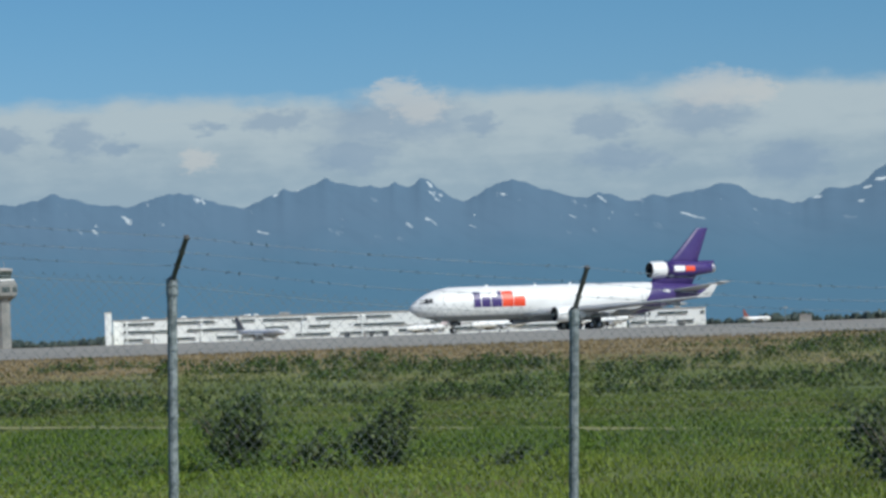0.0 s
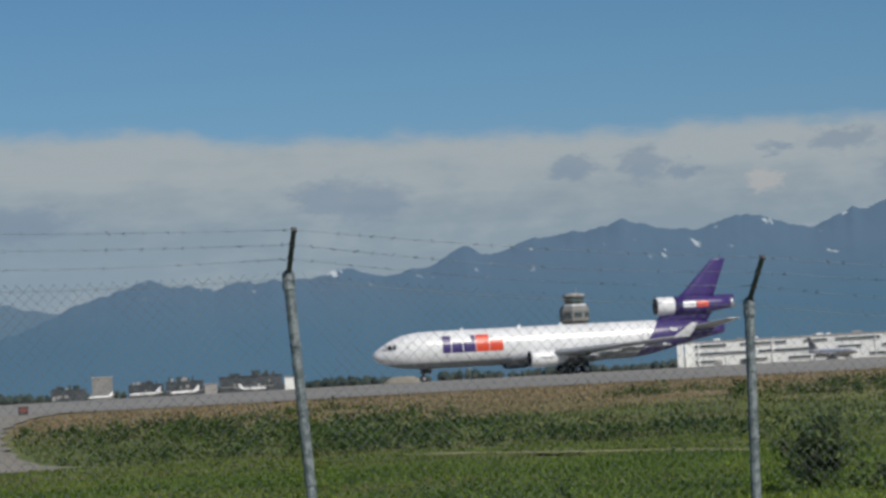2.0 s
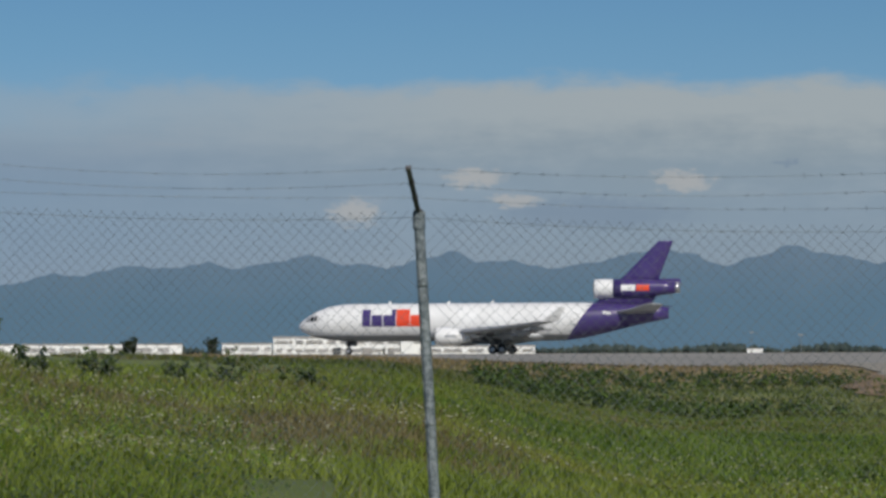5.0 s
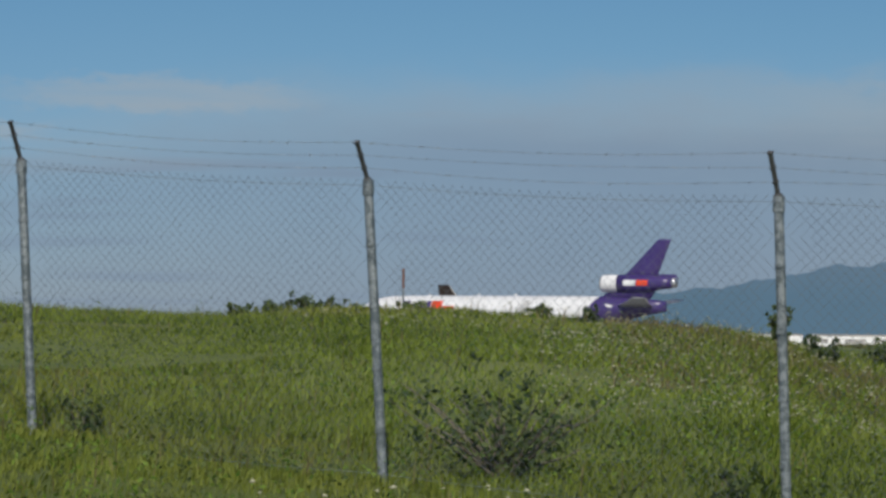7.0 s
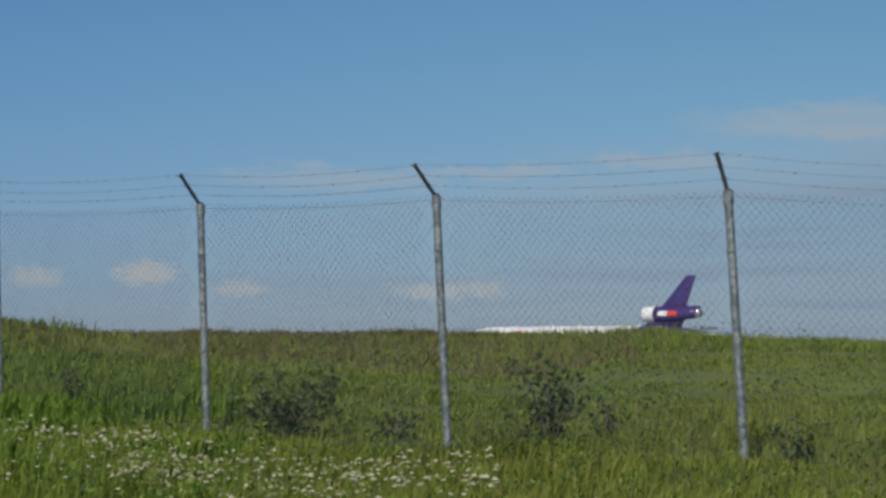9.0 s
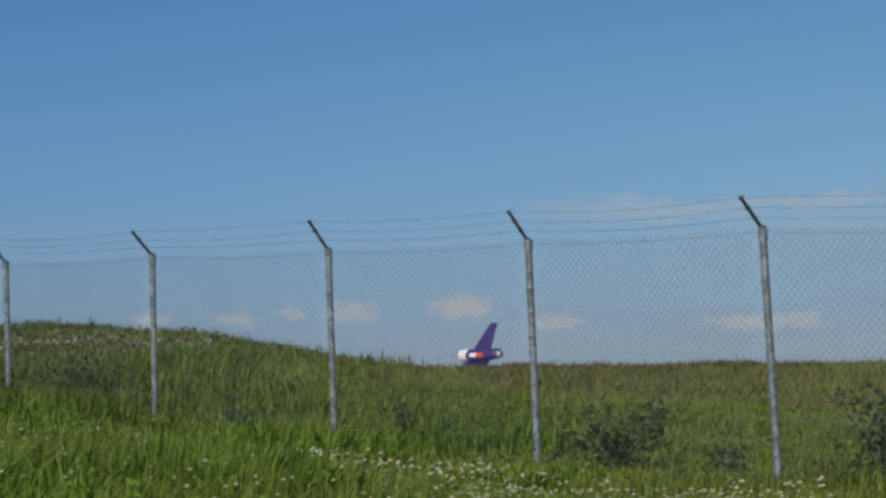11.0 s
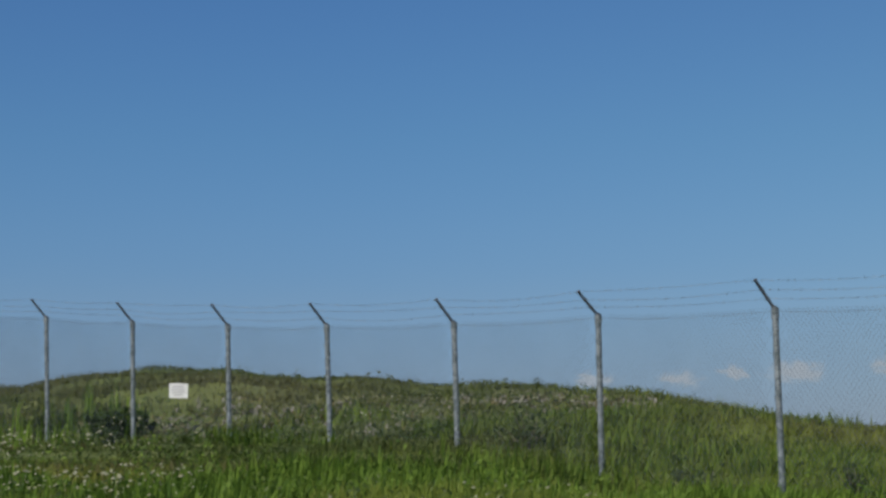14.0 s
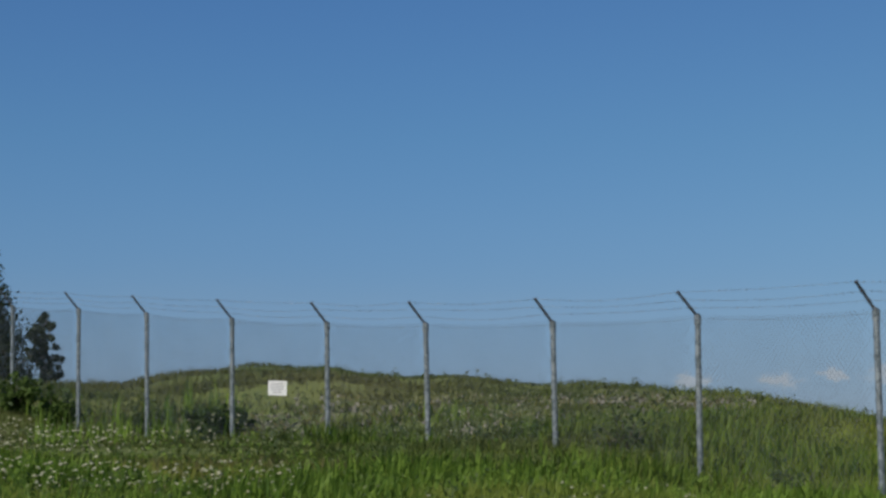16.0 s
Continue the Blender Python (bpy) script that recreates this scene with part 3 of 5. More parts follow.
def build_range(name, peaks, turns, r_top, r_foot, material, label, seed):
    """A range: one ridge line of peaks and saddles, and gullied slopes down to its foot."""
    rows = 26
    rng = random.Random(seed)
    hills = []
    for a, e, slope in peaks:
        left, right = slope * rng.uniform(0.85, 1.15), slope * rng.uniform(0.85, 1.15)
        off = turns - a
        hills.append(e - np.where(off < 0, -off * left, off * right))
    ridge = np.log(np.sum(np.exp(np.array(hills) * 24), axis=0)) / 24
    jag = np.array([noise.fractal((a * 1.3, seed, 0.0), 0.8, 2.2, 6) for a in turns])
    ridge = ridge - 0.12 * np.maximum(turns + 5.5, 0.0) * (turns[-1] < 5)
    ridge = np.maximum(ridge - 0.015, 0.0)
    wide = np.ones(31) / 31
    calm = np.convolve(np.pad(ridge, 15, mode="edge"), wide, "valid")
    verts, faces = [], []
    n = len(turns)
    for i in range(rows):
        f = i / (rows - 1)
        for j, a in enumerate(turns):
            fold = noise.fractal((a * 0.8 + f * 3.0, seed + 3.0, f * 4.0), 0.9, 2.1, 5)
            r = r_top - (r_top - r_foot) * f + 10 * fold * math.sin(f * math.pi)
            near_top = (1 - f) ** 5
            rise = (calm[j] + (ridge[j] + 0.12 * jag[j] - calm[j]) * near_top) * (1 - f) ** 1.15 * (1 + 0.04 * fold * f) - 0.05 * f
            verts.append(polar(a, r, rise))
    for i in range(rows - 1):
        for j in range(n - 1):
            faces.append((i * n + j, i * n + j + 1, (i + 1) * n + j + 1, (i + 1) * n + j))
    tagged(put_mesh(name, verts, faces, material, smooth=True), label, "mountains", kind="structure")


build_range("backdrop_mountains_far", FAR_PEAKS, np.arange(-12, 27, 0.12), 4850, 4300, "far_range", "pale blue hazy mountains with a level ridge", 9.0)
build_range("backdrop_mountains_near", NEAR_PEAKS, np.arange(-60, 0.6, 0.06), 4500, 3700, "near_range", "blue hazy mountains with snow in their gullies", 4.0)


def build_woods():
    """A far belt of small spruces and birches at the end of the plain."""
    rng = np.random.default_rng(5)
    verts, faces = [], []
    for _ in range(2600):
        a = rng.uniform(-44, 30)
        r = rng.uniform(2300, 2700)
        tall = rng.uniform(4, 8.5) * (0.75 + 0.5 * math.sin(a * 1.3) ** 2)
        base = polar(a, r, 0)
        base.z = EYE - 0.3
        wide = tall * rng.uniform(0.3, 0.7)
        k = len(verts)
        for lift, grow in ((0.0, 0.7), (0.4, 1.0), (0.8, 0.5)):
            for s in range(5):
                b = math.tau * s / 5 + rng.uniform(-0.4, 0.4)
                g = wide * grow * rng.uniform(0.7, 1.2)
                verts.append((base.x + g * math.cos(b), base.y + g * math.sin(b), base.z + tall * lift))
        verts.append((base.x, base.y, base.z + tall))
        for ring in range(2):
            for s in range(5):
                t = (s + 1) % 5
                faces.append((k + ring * 5 + s, k + ring * 5 + t, k + ring * 5 + 5 + t, k + ring * 5 + 5 + s))
        faces += [(k + 10 + s, k + 10 + (s + 1) % 5, k + 15) for s in range(5)]
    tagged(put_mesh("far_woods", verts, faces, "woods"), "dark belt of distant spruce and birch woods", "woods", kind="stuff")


build_woods()


# ---- the fence ----
SPACING = 3.048
KNUCKLE = [0.121, 0.408, 0.732, 0.777, 0.903, 0.982, 1.144, 1.351, 1.443, 1.485, 1.542, 1.628, 1.686, 1.801, 1.936, 2.130, 2.357, 2.570, 2.776]
SHIFT = [0.033, 0.015, -0.069, 0.013, 0.0, 0.037, -0.046, -0.055, -0.07, 0.03, 0.08, 0.007, 0.02, -0.075, 0.145, 0.08, -0.10, 0.05, -0.06]
LEAN = [-0.09, -0.05, 0.115, 0.073, 0.11, 0.07, 0.145, 0.145, 0.13, 0.10, 0.087, 0.05, 0.094, 0.12, 0.07, 0.05, 0.09, 0.05, 0.05]
OUT, UP = 0.262, 0.298
ARM_OUT = [-0.033, 0.07, 0.05, 0.0, 0.132, -0.078, -0.075, -0.103, 0.025, 0.0, 0.0, 0.016]
ARM_UP = [0.027, 0.0, -0.011, 0.049, -0.012, 0.011, -0.008, 0.015, -0.022, -0.012, 0.007, -0.021]


def fence_posts():
    """Top of each post, from +x to -x, with its lean over 2.1 m."""
    rows = []
    for i, k in enumerate(range(3, -16, -1)):
        rows.append((SPACING * k - 0.035 + SHIFT[i], EYE + KNUCKLE[i], LEAN[i], OUT + (ARM_OUT[i] if i < 12 else 0), UP + (ARM_UP[i] if i < 12 else 0)))
    for k in (4, 5, 6):
        rows.insert(0, (SPACING * k - 0.03, EYE + 0.121 - 0.2 * (k - 3), 0.0, OUT, UP))
    for k in range(-16, -20, -1):
        rows.append((SPACING * k - 0.03, EYE + 2.776 + 0.2 * (-15 - k), 0.05, OUT, UP))
    return rows


def build_fence():
    fence = tagged(new("chain_link_fence"), "galvanised chain-link fence with leaning posts and three strands of barbed wire", "fence")
    posts = fence_posts()
    drop = 2.16
    for x, top, lean, out, up in posts:
        bm = bmesh.new()
        foot = Vector((x + lean * (drop + 0.3) / 2.1, FENCE_Y, top - drop - 0.3))
        head = Vector((x, FENCE_Y, top))
        add_tube(bm, [foot, foot.lerp(head, 0.5), head - Vector((0, 0, 0.04)), head], [0.036, 0.035, 0.035, 0.030], 10)
        add_tube(bm, [head + Vector((0, 0, -0.09)), head + Vector((0, 0, 0.02))], [0.043, 0.041], 10)
        for h in (0.45, 0.9, 1.35, 1.8):
            p = head.lerp(foot, h / (drop + 0.3))
            add_tube(bm, [p + Vector((0, -0.006, 0.012)), p + Vector((0, -0.006, -0.012))], 0.0385, 8)
        post = part("fence_post", bm, "steel", fence, smooth=False)
        bm = bmesh.new()
        way = Vector((0, -out, up))
        turn = way.to_track_quat("Z", "Y").to_matrix().to_4x4()
        add_box(bm, head + way * 0.5, (0.030, 0.026, way.length), 0.005, turn)
        add_box(bm, head + Vector((0, -0.01, 0.01)), (0.055, 0.055, 0.06), 0.012)
        for s in (0.36, 0.66, 0.97):
            add_box(bm, head + way * s, (0.036, 0.034, 0.014), 0, turn)
        part("barbed_wire_arm", bm, "arm", post, "dark weathered steel arm")
    # woven wire, bay by bay
    rng = np.random.default_rng(3)
    thick = 0.0016
    for (xa, ta, la, oa, ua), (xb, tb, lb, ob_, ub) in zip(posts, posts[1:]):
        verts, faces = [], []
        width = xa - xb
        pitch = 0.0762

        def at(u, h):
            """Point on the bay: u from right to left post, h below the top."""
            f_ = u / width
            sag = 0.035 * math.sin(math.pi * f_)
            lean = la + (lb - la) * f_
            return Vector((xa - u + lean * h / 2.1, FENCE_Y - 0.045 + 0.012 * math.sin(u * 3.1 + h * 4), ta + (tb - ta) * f_ - sag - h - 0.02))

        def strand(points, radius):
            k = len(verts)
            for i, p in enumerate(points):
                for dx, dy in ((-1, -0.6), (1, -0.6), (0, 1)):
                    verts.append((p.x + dx * radius, p.y + dy * radius, p.z))
            for i in range(len(points) - 1):
                for s in range(3):
                    t = (s + 1) % 3
                    faces.append((k + 3 * i + s, k + 3 * i + t, k + 3 * i + 3 + t, k + 3 * i + 3 + s))

        count = int((width + 2.15) / pitch) + 1
        for sign in (1, -1):
            for i in range(count + 1):
                u0 = i * pitch - (2.15 if sign > 0 else 0)
                run = [(u, h) for u, h in ((u0 + (k_ / 8) * 2.165 * sign, -0.045 + (k_ / 8) * 2.165) for k_ in range(9)) if -0.02 <= u <= width + 0.02]
                if len(run) > 1:
                    strand([at(u, h) for u, h in run], thick)
        panel = put_mesh("chain_link_panel", verts, faces, "wire", fence)
        for h in (0.0, 2.08):
            verts, faces = [], []
            strand_pts = [at(width * k_ / 10, h) for k_ in range(11)]
            k = len(verts)
            for p in strand_pts:
                for dy, dz in ((0.0016, 0.0016), (-0.0016, 0.0016), (0, -0.002)):
                    verts.append((p.x, p.y - 0.004 + dy, p.z + dz))
            for i in range(10):
                for s in range(3):
                    t = (s + 1) % 3
                    faces.append((k + 3 * i + s, k + 3 * i + t, k + 3 * i + 3 + t, k + 3 * i + 3 + s))
            put_mesh("tension_wire", verts, faces, "barb", panel)
        # three barbed strands on the arms
        for s in (0.36, 0.66, 0.97):
            verts, faces = [], []
            a = Vector((xa, FENCE_Y - oa * s, ta + ua * s))
            b = Vector((xb, FENCE_Y - ob_ * s, tb + ub * s))
            droop = rng.uniform(0.015, 0.06)
            line = [a.lerp(b, k_ / 14) - Vector((0, 0, droop * math.sin(math.pi * k_ / 14))) for k_ in range(15)]
            k = len(verts)
            for p in line:
                for dy, dz in ((0.0015, 0), (0, 0.0015), (-0.0015, 0), (0, -0.0015)):
                    verts.append((p.x, p.y + dy, p.z + dz))
            for i in range(14):
                for q in range(4):
                    t = (q + 1) % 4
                    faces.append((k + 4 * i + q, k + 4 * i + t, k + 4 * i + 4 + t, k + 4 * i + 4 + q))
            for k_ in range(int(width / 0.127)):
                f_ = (k_ + rng.uniform(0.3, 0.7)) * 0.127 / width
                p = a.lerp(b, f_) - Vector((0, 0, droop * math.sin(math.pi * f_)))
                for _ in range(2):
                    w = Vector(rng.uniform(-1, 1, 3)).normalized() * 0.019
                    o = w.cross(Vector((1, 0.3, 0.2))).normalized() * 0.0022
                    k = len(verts)
                    verts += [p - w - o, p - w + o, p + w + o, p + w - o]
                    faces.append((k, k + 1, k + 2, k + 3))
            put_mesh("barbed_wire", verts, faces, "barb", fence, "dark barbed wire strand")


build_fence()


def build_warning_sign():
    sign = tagged(new("warning_sign"), "small white warning sign wired to the chain-link fence", "sign")
    x, z = -34.82, EYE + 38.8 * math.tan(radians(1.555))
    bm = bmesh.new()
    add_box(bm, (x, FENCE_Y - 0.075, z), (0.60, 0.006, 0.215), 0.002, Matrix.Rotation(radians(2), 4, "Y"))
    part("plate", bm, "sign", sign)
    for h, w in ((0.06, 0.40), (0.02, 0.46), (-0.02, 0.42), (-0.06, 0.3)):
        bm = bmesh.new()
        add_box(bm, (x, FENCE_Y - 0.081, z + h), (w, 0.003, 0.014))
        part("text_bar", bm, "ink", sign)


build_warning_sign()


# ---- the freighter ----
def loft(stations, count=24):
    """Fuselage rings: x, centre height, half width, half height."""
    return [round_ring((x, 0, z), w, h, count) for x, z, w, h in stations]


def wing_shape(bm, stations, thickness=0.11):
    """A wing: leading-edge point and chord at each station, along y."""
    profile = [(0.0, 0.0), (0.06, 0.42), (0.25, 0.72), (0.5, 0.6), (0.8, 0.25), (1.0, 0.02), (0.8, -0.12), (0.5, -0.34), (0.25, -0.42), (0.06, -0.28)]
    add_rings(bm, [[(x + c * u, y, z + c * thickness * v) for u, v in profile] for x, y, z, c in stations])


def fin_shape(bm, stations, thickness=0.09):
    profile = [(0.0, 0.0), (0.06, 0.3), (0.25, 0.5), (0.6, 0.4), (1.0, 0.02), (1.0, -0.02), (0.6, -0.4), (0.25, -0.5), (0.06, -0.3)]
    add_rings(bm, [[(x + c * u, y + c * thickness * v, z) for u, v in profile] for x, y, z, c in stations])


def nacelle(parent, x, y, z, length, radius, material, tail):
    bm = bmesh.new()
    out = [(0, 0.90), (0.04, 0.98), (0.16, 1.04), (0.5, 1.02), (0.78, 0.86), (1.0, 0.70)]
    inn = [(1.0, 0.66), (0.5, 0.80), (0.12, 0.82), (0.02, 0.85)]
    add_rings(bm, [round_ring((x + length * u, y, z), radius * r, radius * r, 22) for u, r in out + inn[:1]], False)
    body = part("engine_nacelle", bm, material, parent, "white engine cowling" if material == "white" else "", smooth=True)
    bm = bmesh.new()
    add_rings(bm, [round_ring((x + length * u, y, z), radius * r, radius * r, 22) for u, r in ((0.03, 0.93), (-0.015, 0.90), (0.02, 0.85), (0.2, 0.80))], False)
    part("inlet", bm, "dark", body, "dark engine inlet", smooth=True)
    bm = bmesh.new()
    add_rings(bm, [round_ring((x + length * u, y, z), radius * r, radius * r, 18) for u, r in ((0.13, 0.81), (0.17, 0.81))])
    add_rings(bm, [round_ring((x + length * u, y, z), radius * r, radius * r, 14) for u, r in ((0.05, 0.03), (0.09, 0.18), (0.14, 0.26))])
    part("fan", bm, "dark", body, "dark fan disc with a spinner", smooth=True)
    bm = bmesh.new()
    add_rings(bm, [round_ring((x + length * u, y, z), radius * r, radius * r, 18) for u, r in ((0.9, 0.60), (1.08, 0.52), (1.22, 0.40), (1.34, 0.12))])
    part("exhaust_cone", bm, tail, body, "bare metal exhaust cone", smooth=True)
    return body


def wheel(parent, x, y, z, radius, width):
    bm = bmesh.new()
    ring = [(-0.5, 0.55), (-0.5, 0.9), (-0.36, 1.0), (0.36, 1.0), (0.5, 0.9), (0.5, 0.55)]
    n = 18
    add_rings(bm, [[(x + radius * r * math.cos(math.tau * i / n), y + width * s, z + radius * r * math.sin(math.tau * i / n)) for i in range(n)] for s, r in ring], loop=True)
    tyre = part("wheel", bm, "tyre", parent, "black rubber tyre", smooth=True)
    bm = bmesh.new()
    add_rings(bm, [[(x + radius * r * math.cos(math.tau * i / n), y + width * s, z + radius * r * math.sin(math.tau * i / n)) for i in range(n)] for s, r in ((-0.42, 0.3), (-0.34, 0.57), (0.34, 0.57), (0.42, 0.3))])
    part("wheel_rim", bm, "metal", tyre, "grey metal rim")


def livery():
    """White body, grey belly and purple tail, parted along a slanting line."""
    mat = surface("freighter_body_paint", ((0.70, 0.70, 0.69), (0.82, 0.82, 0.81)), 0.33, 0, 0.3, 5)
    tree = mat.node_tree
    bsdf = tree.nodes["Principled BSDF"]
    white = bsdf.inputs["Base Color"].links[0].from_socket
    parts = node(tree, "ShaderNodeSeparateXYZ")
    tree.links.new(node(tree, "ShaderNodeTexCoord").outputs["Object"], parts.inputs[0])
    out = mix(tree, span(tree, parts.outputs[2], 3.15, 2.85), white, (0.20, 0.21, 0.22))
    slant = math_node(tree, "SUBTRACT", parts.outputs[0], math_node(tree, "MULTIPLY", parts.outputs[2], 0.72))
    out = mix(tree, span(tree, slant, 41.65, 41.7), out, (0.054, 0.035, 0.148))
    tree.links.new(out, bsdf.inputs["Base Color"])
    return mat


MAT["livery"] = livery()


def mark_blocks(plane):
    """The side marking as plain blocks of its two colours, proud of the skin."""
    for side in (-1, 1):
        start = 10.9
        for x0, wide, low, high, paint in ((0.0, 1.35, 4.4, 7.1, "purple"), (1.5, 1.75, 4.4, 6.2, "purple"), (3.4, 1.3, 4.4, 6.2, "purple"), (4.7, 0.7, 4.4, 7.1, "purple"), (5.5, 2.15, 4.4, 7.1, "orange"), (7.75, 2.2, 4.4, 6.2, "orange")):
            rows = []
            for z in np.linspace(low, high, 7):
                y = side * (math.sqrt(max(0.0, 3.01 ** 2 - (z - 5.05) ** 2)) + 0.025)
                rows.append((y, z))
            verts, faces = [], []
            for y, z in rows:
                verts += [(start + x0, y, z), (start + x0 + wide, y, z)]
            k = len(verts)
            verts += [(vx, vy - side * 0.03, vz) for vx, vy, vz in verts]
            for i in range(6):
                faces += [(2 * i, 2 * i + 1, 2 * i + 3, 2 * i + 2), (k + 2 * i, k + 2 * i + 2, k + 2 * i + 3, k + 2 * i + 1)]
                faces += [(2 * i, 2 * i + 2, k + 2 * i + 2, k + 2 * i), (2 * i + 1, k + 2 * i + 1, k + 2 * i + 3, 2 * i + 3)]
            put_mesh("marking_block", verts, faces, paint, plane, "purple painted block" if paint == "purple" else "orange painted block")


def build_freighter():
    """Nose at x = 0, tail towards +x, wheels on z = 0."""
    plane = tagged(new("cargo_jet"), "white three-engined cargo jet with purple tail speeding down the runway", "airplane")
    bm = bmesh.new()
    add_rings(bm, loft([(0.0, 4.45, 0.12, 0.12), (0.25, 4.45, 0.55, 0.55), (0.8, 4.5, 1.05, 1.0), (1.8, 4.62, 1.65, 1.55), (3.2, 4.8, 2.2, 2.15), (5.0, 4.95, 2.62, 2.65), (7.5, 5.04, 2.92, 2.95), (10, 5.05, 3.0, 3.0),
                        (20, 5.05, 3.01, 3.01), (30, 5.05, 3.01, 3.01), (40, 5.05, 3.01, 3.01), (43, 5.07, 3.0, 2.98), (46, 5.25, 2.85, 2.78), (49, 5.55, 2.5, 2.4), (52, 5.85, 2.05, 1.95), (55, 6.1, 1.5, 1.5), (57.5, 6.25, 0.85, 1.15), (59.2, 6.3, 0.3, 0.85)], 32))
    part("fuselage", bm, "livery", plane, "white body with grey belly and purple tail", smooth=True)
    bm = bmesh.new()
    add_rings(bm, [round_ring((x, 0, z), w, h, 20) for x, z, w, h in ((20.5, 2.9, 1.6, 0.5), (23, 2.75, 2.9, 1.0), (28, 2.7, 3.25, 1.15), (35, 2.7, 3.2, 1.15), (39, 2.9, 2.4, 0.8), (41.5, 3.0, 1.0, 0.4))])
    part("belly_fairing", bm, "grey_paint", plane, "grey wing root fairing", smooth=True)
    # cockpit windows
    for side in (-1, 1):
        for k, (x0, x1, zl, zh) in enumerate(((1.35, 2.05, 5.25, 5.95), (2.1, 2.75, 5.3, 6.1), (2.8, 3.4, 5.35, 6.12))):
            bm = bmesh.new()
            pts = []
            for x, z in ((x0, zl), (x1, zl), (x1 + 0.05, zh), (x0 + 0.25, zh)):
                cz, w, h = np.interp(x, [0.8, 1.8, 3.2, 5], [4.5, 4.62, 4.8, 4.95]), np.interp(x, [0.8, 1.8, 3.2, 5], [1.05, 1.65, 2.2, 2.62]), np.interp(x, [0.8, 1.8, 3.2, 5], [1.0, 1.55, 2.15, 2.65])
                pts.append((x, side * (w * math.sqrt(max(0.02, 1 - ((z - cz) / h) ** 2)) + 0.13), z))
            add_rings(bm, [pts, [(x, y - side * 0.3, z) for x, y, z in pts]])
            part("cockpit_window", bm, "dark_glass", plane, "dark cockpit window")
    # doors: cargo door and crew door outlines
    for x0, x1, zl, zh in ((5.3, 6.3, 4.4, 6.3), (44.2, 45.2, 4.6, 6.3)):
        for side in (-1, 1):
            bm = bmesh.new()
            for xx, zz, sx, sz in (((x0 + x1) / 2, zh, x1 - x0, 0.06), ((x0 + x1) / 2, zl, x1 - x0, 0.06), (x0, (zl + zh) / 2, 0.06, zh - zl), (x1, (zl + zh) / 2, 0.06, zh - zl)):
                w = 3.0 if x0 > 9 else 2.66
                y = side * (w * math.sqrt(max(0, 1 - ((zz - 5.0) / 3.0) ** 2)) - 0.02)
                add_box(bm, (xx, y, zz), (sx, 0.08, sz))
            part("door_frame", bm, "grey_paint", plane, "thin grey door outline")
    mark_blocks(plane)
    # wings with winglets and flap track fairings
    for side in (-1, 1):
        bm = bmesh.new()
        wing_shape(bm, [(20.0, side * 1.5, 2.7, 14.5), (22.3, side * 3.4, 2.95, 12.8), (27.0, side * 9.0, 3.35, 8.8), (34.8, side * 17.0, 4.0, 5.2), (42.2, side * 25.0, 4.8, 2.7)])
        wing = part("wing", bm, "grey_paint", plane, "swept grey wing", smooth=True)
        bm = bmesh.new()
        fin_shape(bm, [(42.2, side * 25.0, 4.75, 2.7), (43.5, side * 25.45, 5.7, 2.0), (45.0, side * 25.8, 6.9, 1.05)], 0.07)
        part("winglet", bm, "white", wing, "white winglet")
        for yy, xx, zz in ((6.5, 34.2, 2.6), (11.0, 36.0, 2.95), (15.5, 38.6, 3.4), (20.0, 41.4, 3.85)):
            bm = bmesh.new()
            add_rings(bm, [round_ring((xx - 2.2 + 4.4 * u, side * yy, zz - 0.1 * u), 0.28 * r, 0.36 * r, 10) for u, r in ((0, 0.1), (0.25, 0.8), (0.55, 1.0), (0.85, 0.6), (1.0, 0.1))])
            part("flap_fairing", bm, "grey_paint", wing, smooth=True)
        bm = bmesh.new()
        wing_shape(bm, [(35.0, side * 3.2, 2.35, 3.4), (35.6, side * 9.0, 2.8, 2.6), (39.6, side * 17.0, 3.6, 1.7)], 0.08)
        part("flap", bm, "grey_paint", wing, "extended grey flap", smooth=True)
        bm = bmesh.new()
        fin_shape(bm, [(25.4, side * 8.3, 3.0, 5.4), (26.4, side * 8.3, 3.8, 5.6)], 0.06)
        part("pylon", bm, "white", wing, "white engine pylon")
        body = nacelle(plane, 23.7, side * 8.3, 2.75, 5.6, 1.36, "white", "metal")
        bm = bmesh.new()
        add_box(bm, (26.2, side * (8.3 + 1.40), 2.8), (1.7, 0.05, 0.30), 0.01)
        part("nacelle_mark", bm, "grey_paint", body, "faint grey marking bar")
        bm = bmesh.new()
        wing_shape(bm, [(50.0, side * 0.6, 6.2, 7.0), (52.4, side * 3.5, 6.6, 5.2), (56.6, side * 9.0, 7.55, 2.6)], 0.09)
        part("tailplane", bm, "grey_paint", plane, "grey horizontal tailplane", smooth=True)
    # fin, centre engine and its pylon
    bm = bmesh.new()
    fin_shape(bm, [(46.8, 0, 7.4, 9.4), (48.6, 0, 8.8, 8.6), (50.6, 0, 10.6, 7.6)], 0.13)
    part("engine_pylon", bm, "purple", plane, "purple pylon of the tail engine", smooth=True)
    bm = bmesh.new()
    fin_shape(bm, [(50.7, 0, 10.9, 6.7), (52.3, 0, 12.2, 5.6), (57.5, 0, 17.45, 2.45), (57.8, 0, 17.62, 2.1)], 0.10)
    fin = part("tail_fin", bm, "purple", plane, "tall purple tail fin", smooth=True)
    bm = bmesh.new()
    for x0, z0, x1, z1 in ((54.4, 13.3, 57.6, 13.35),):
        add_tube(bm, [(x0, -0.17, z0), (x1 - 0.3, -0.09, z1)], 0.03, 4)
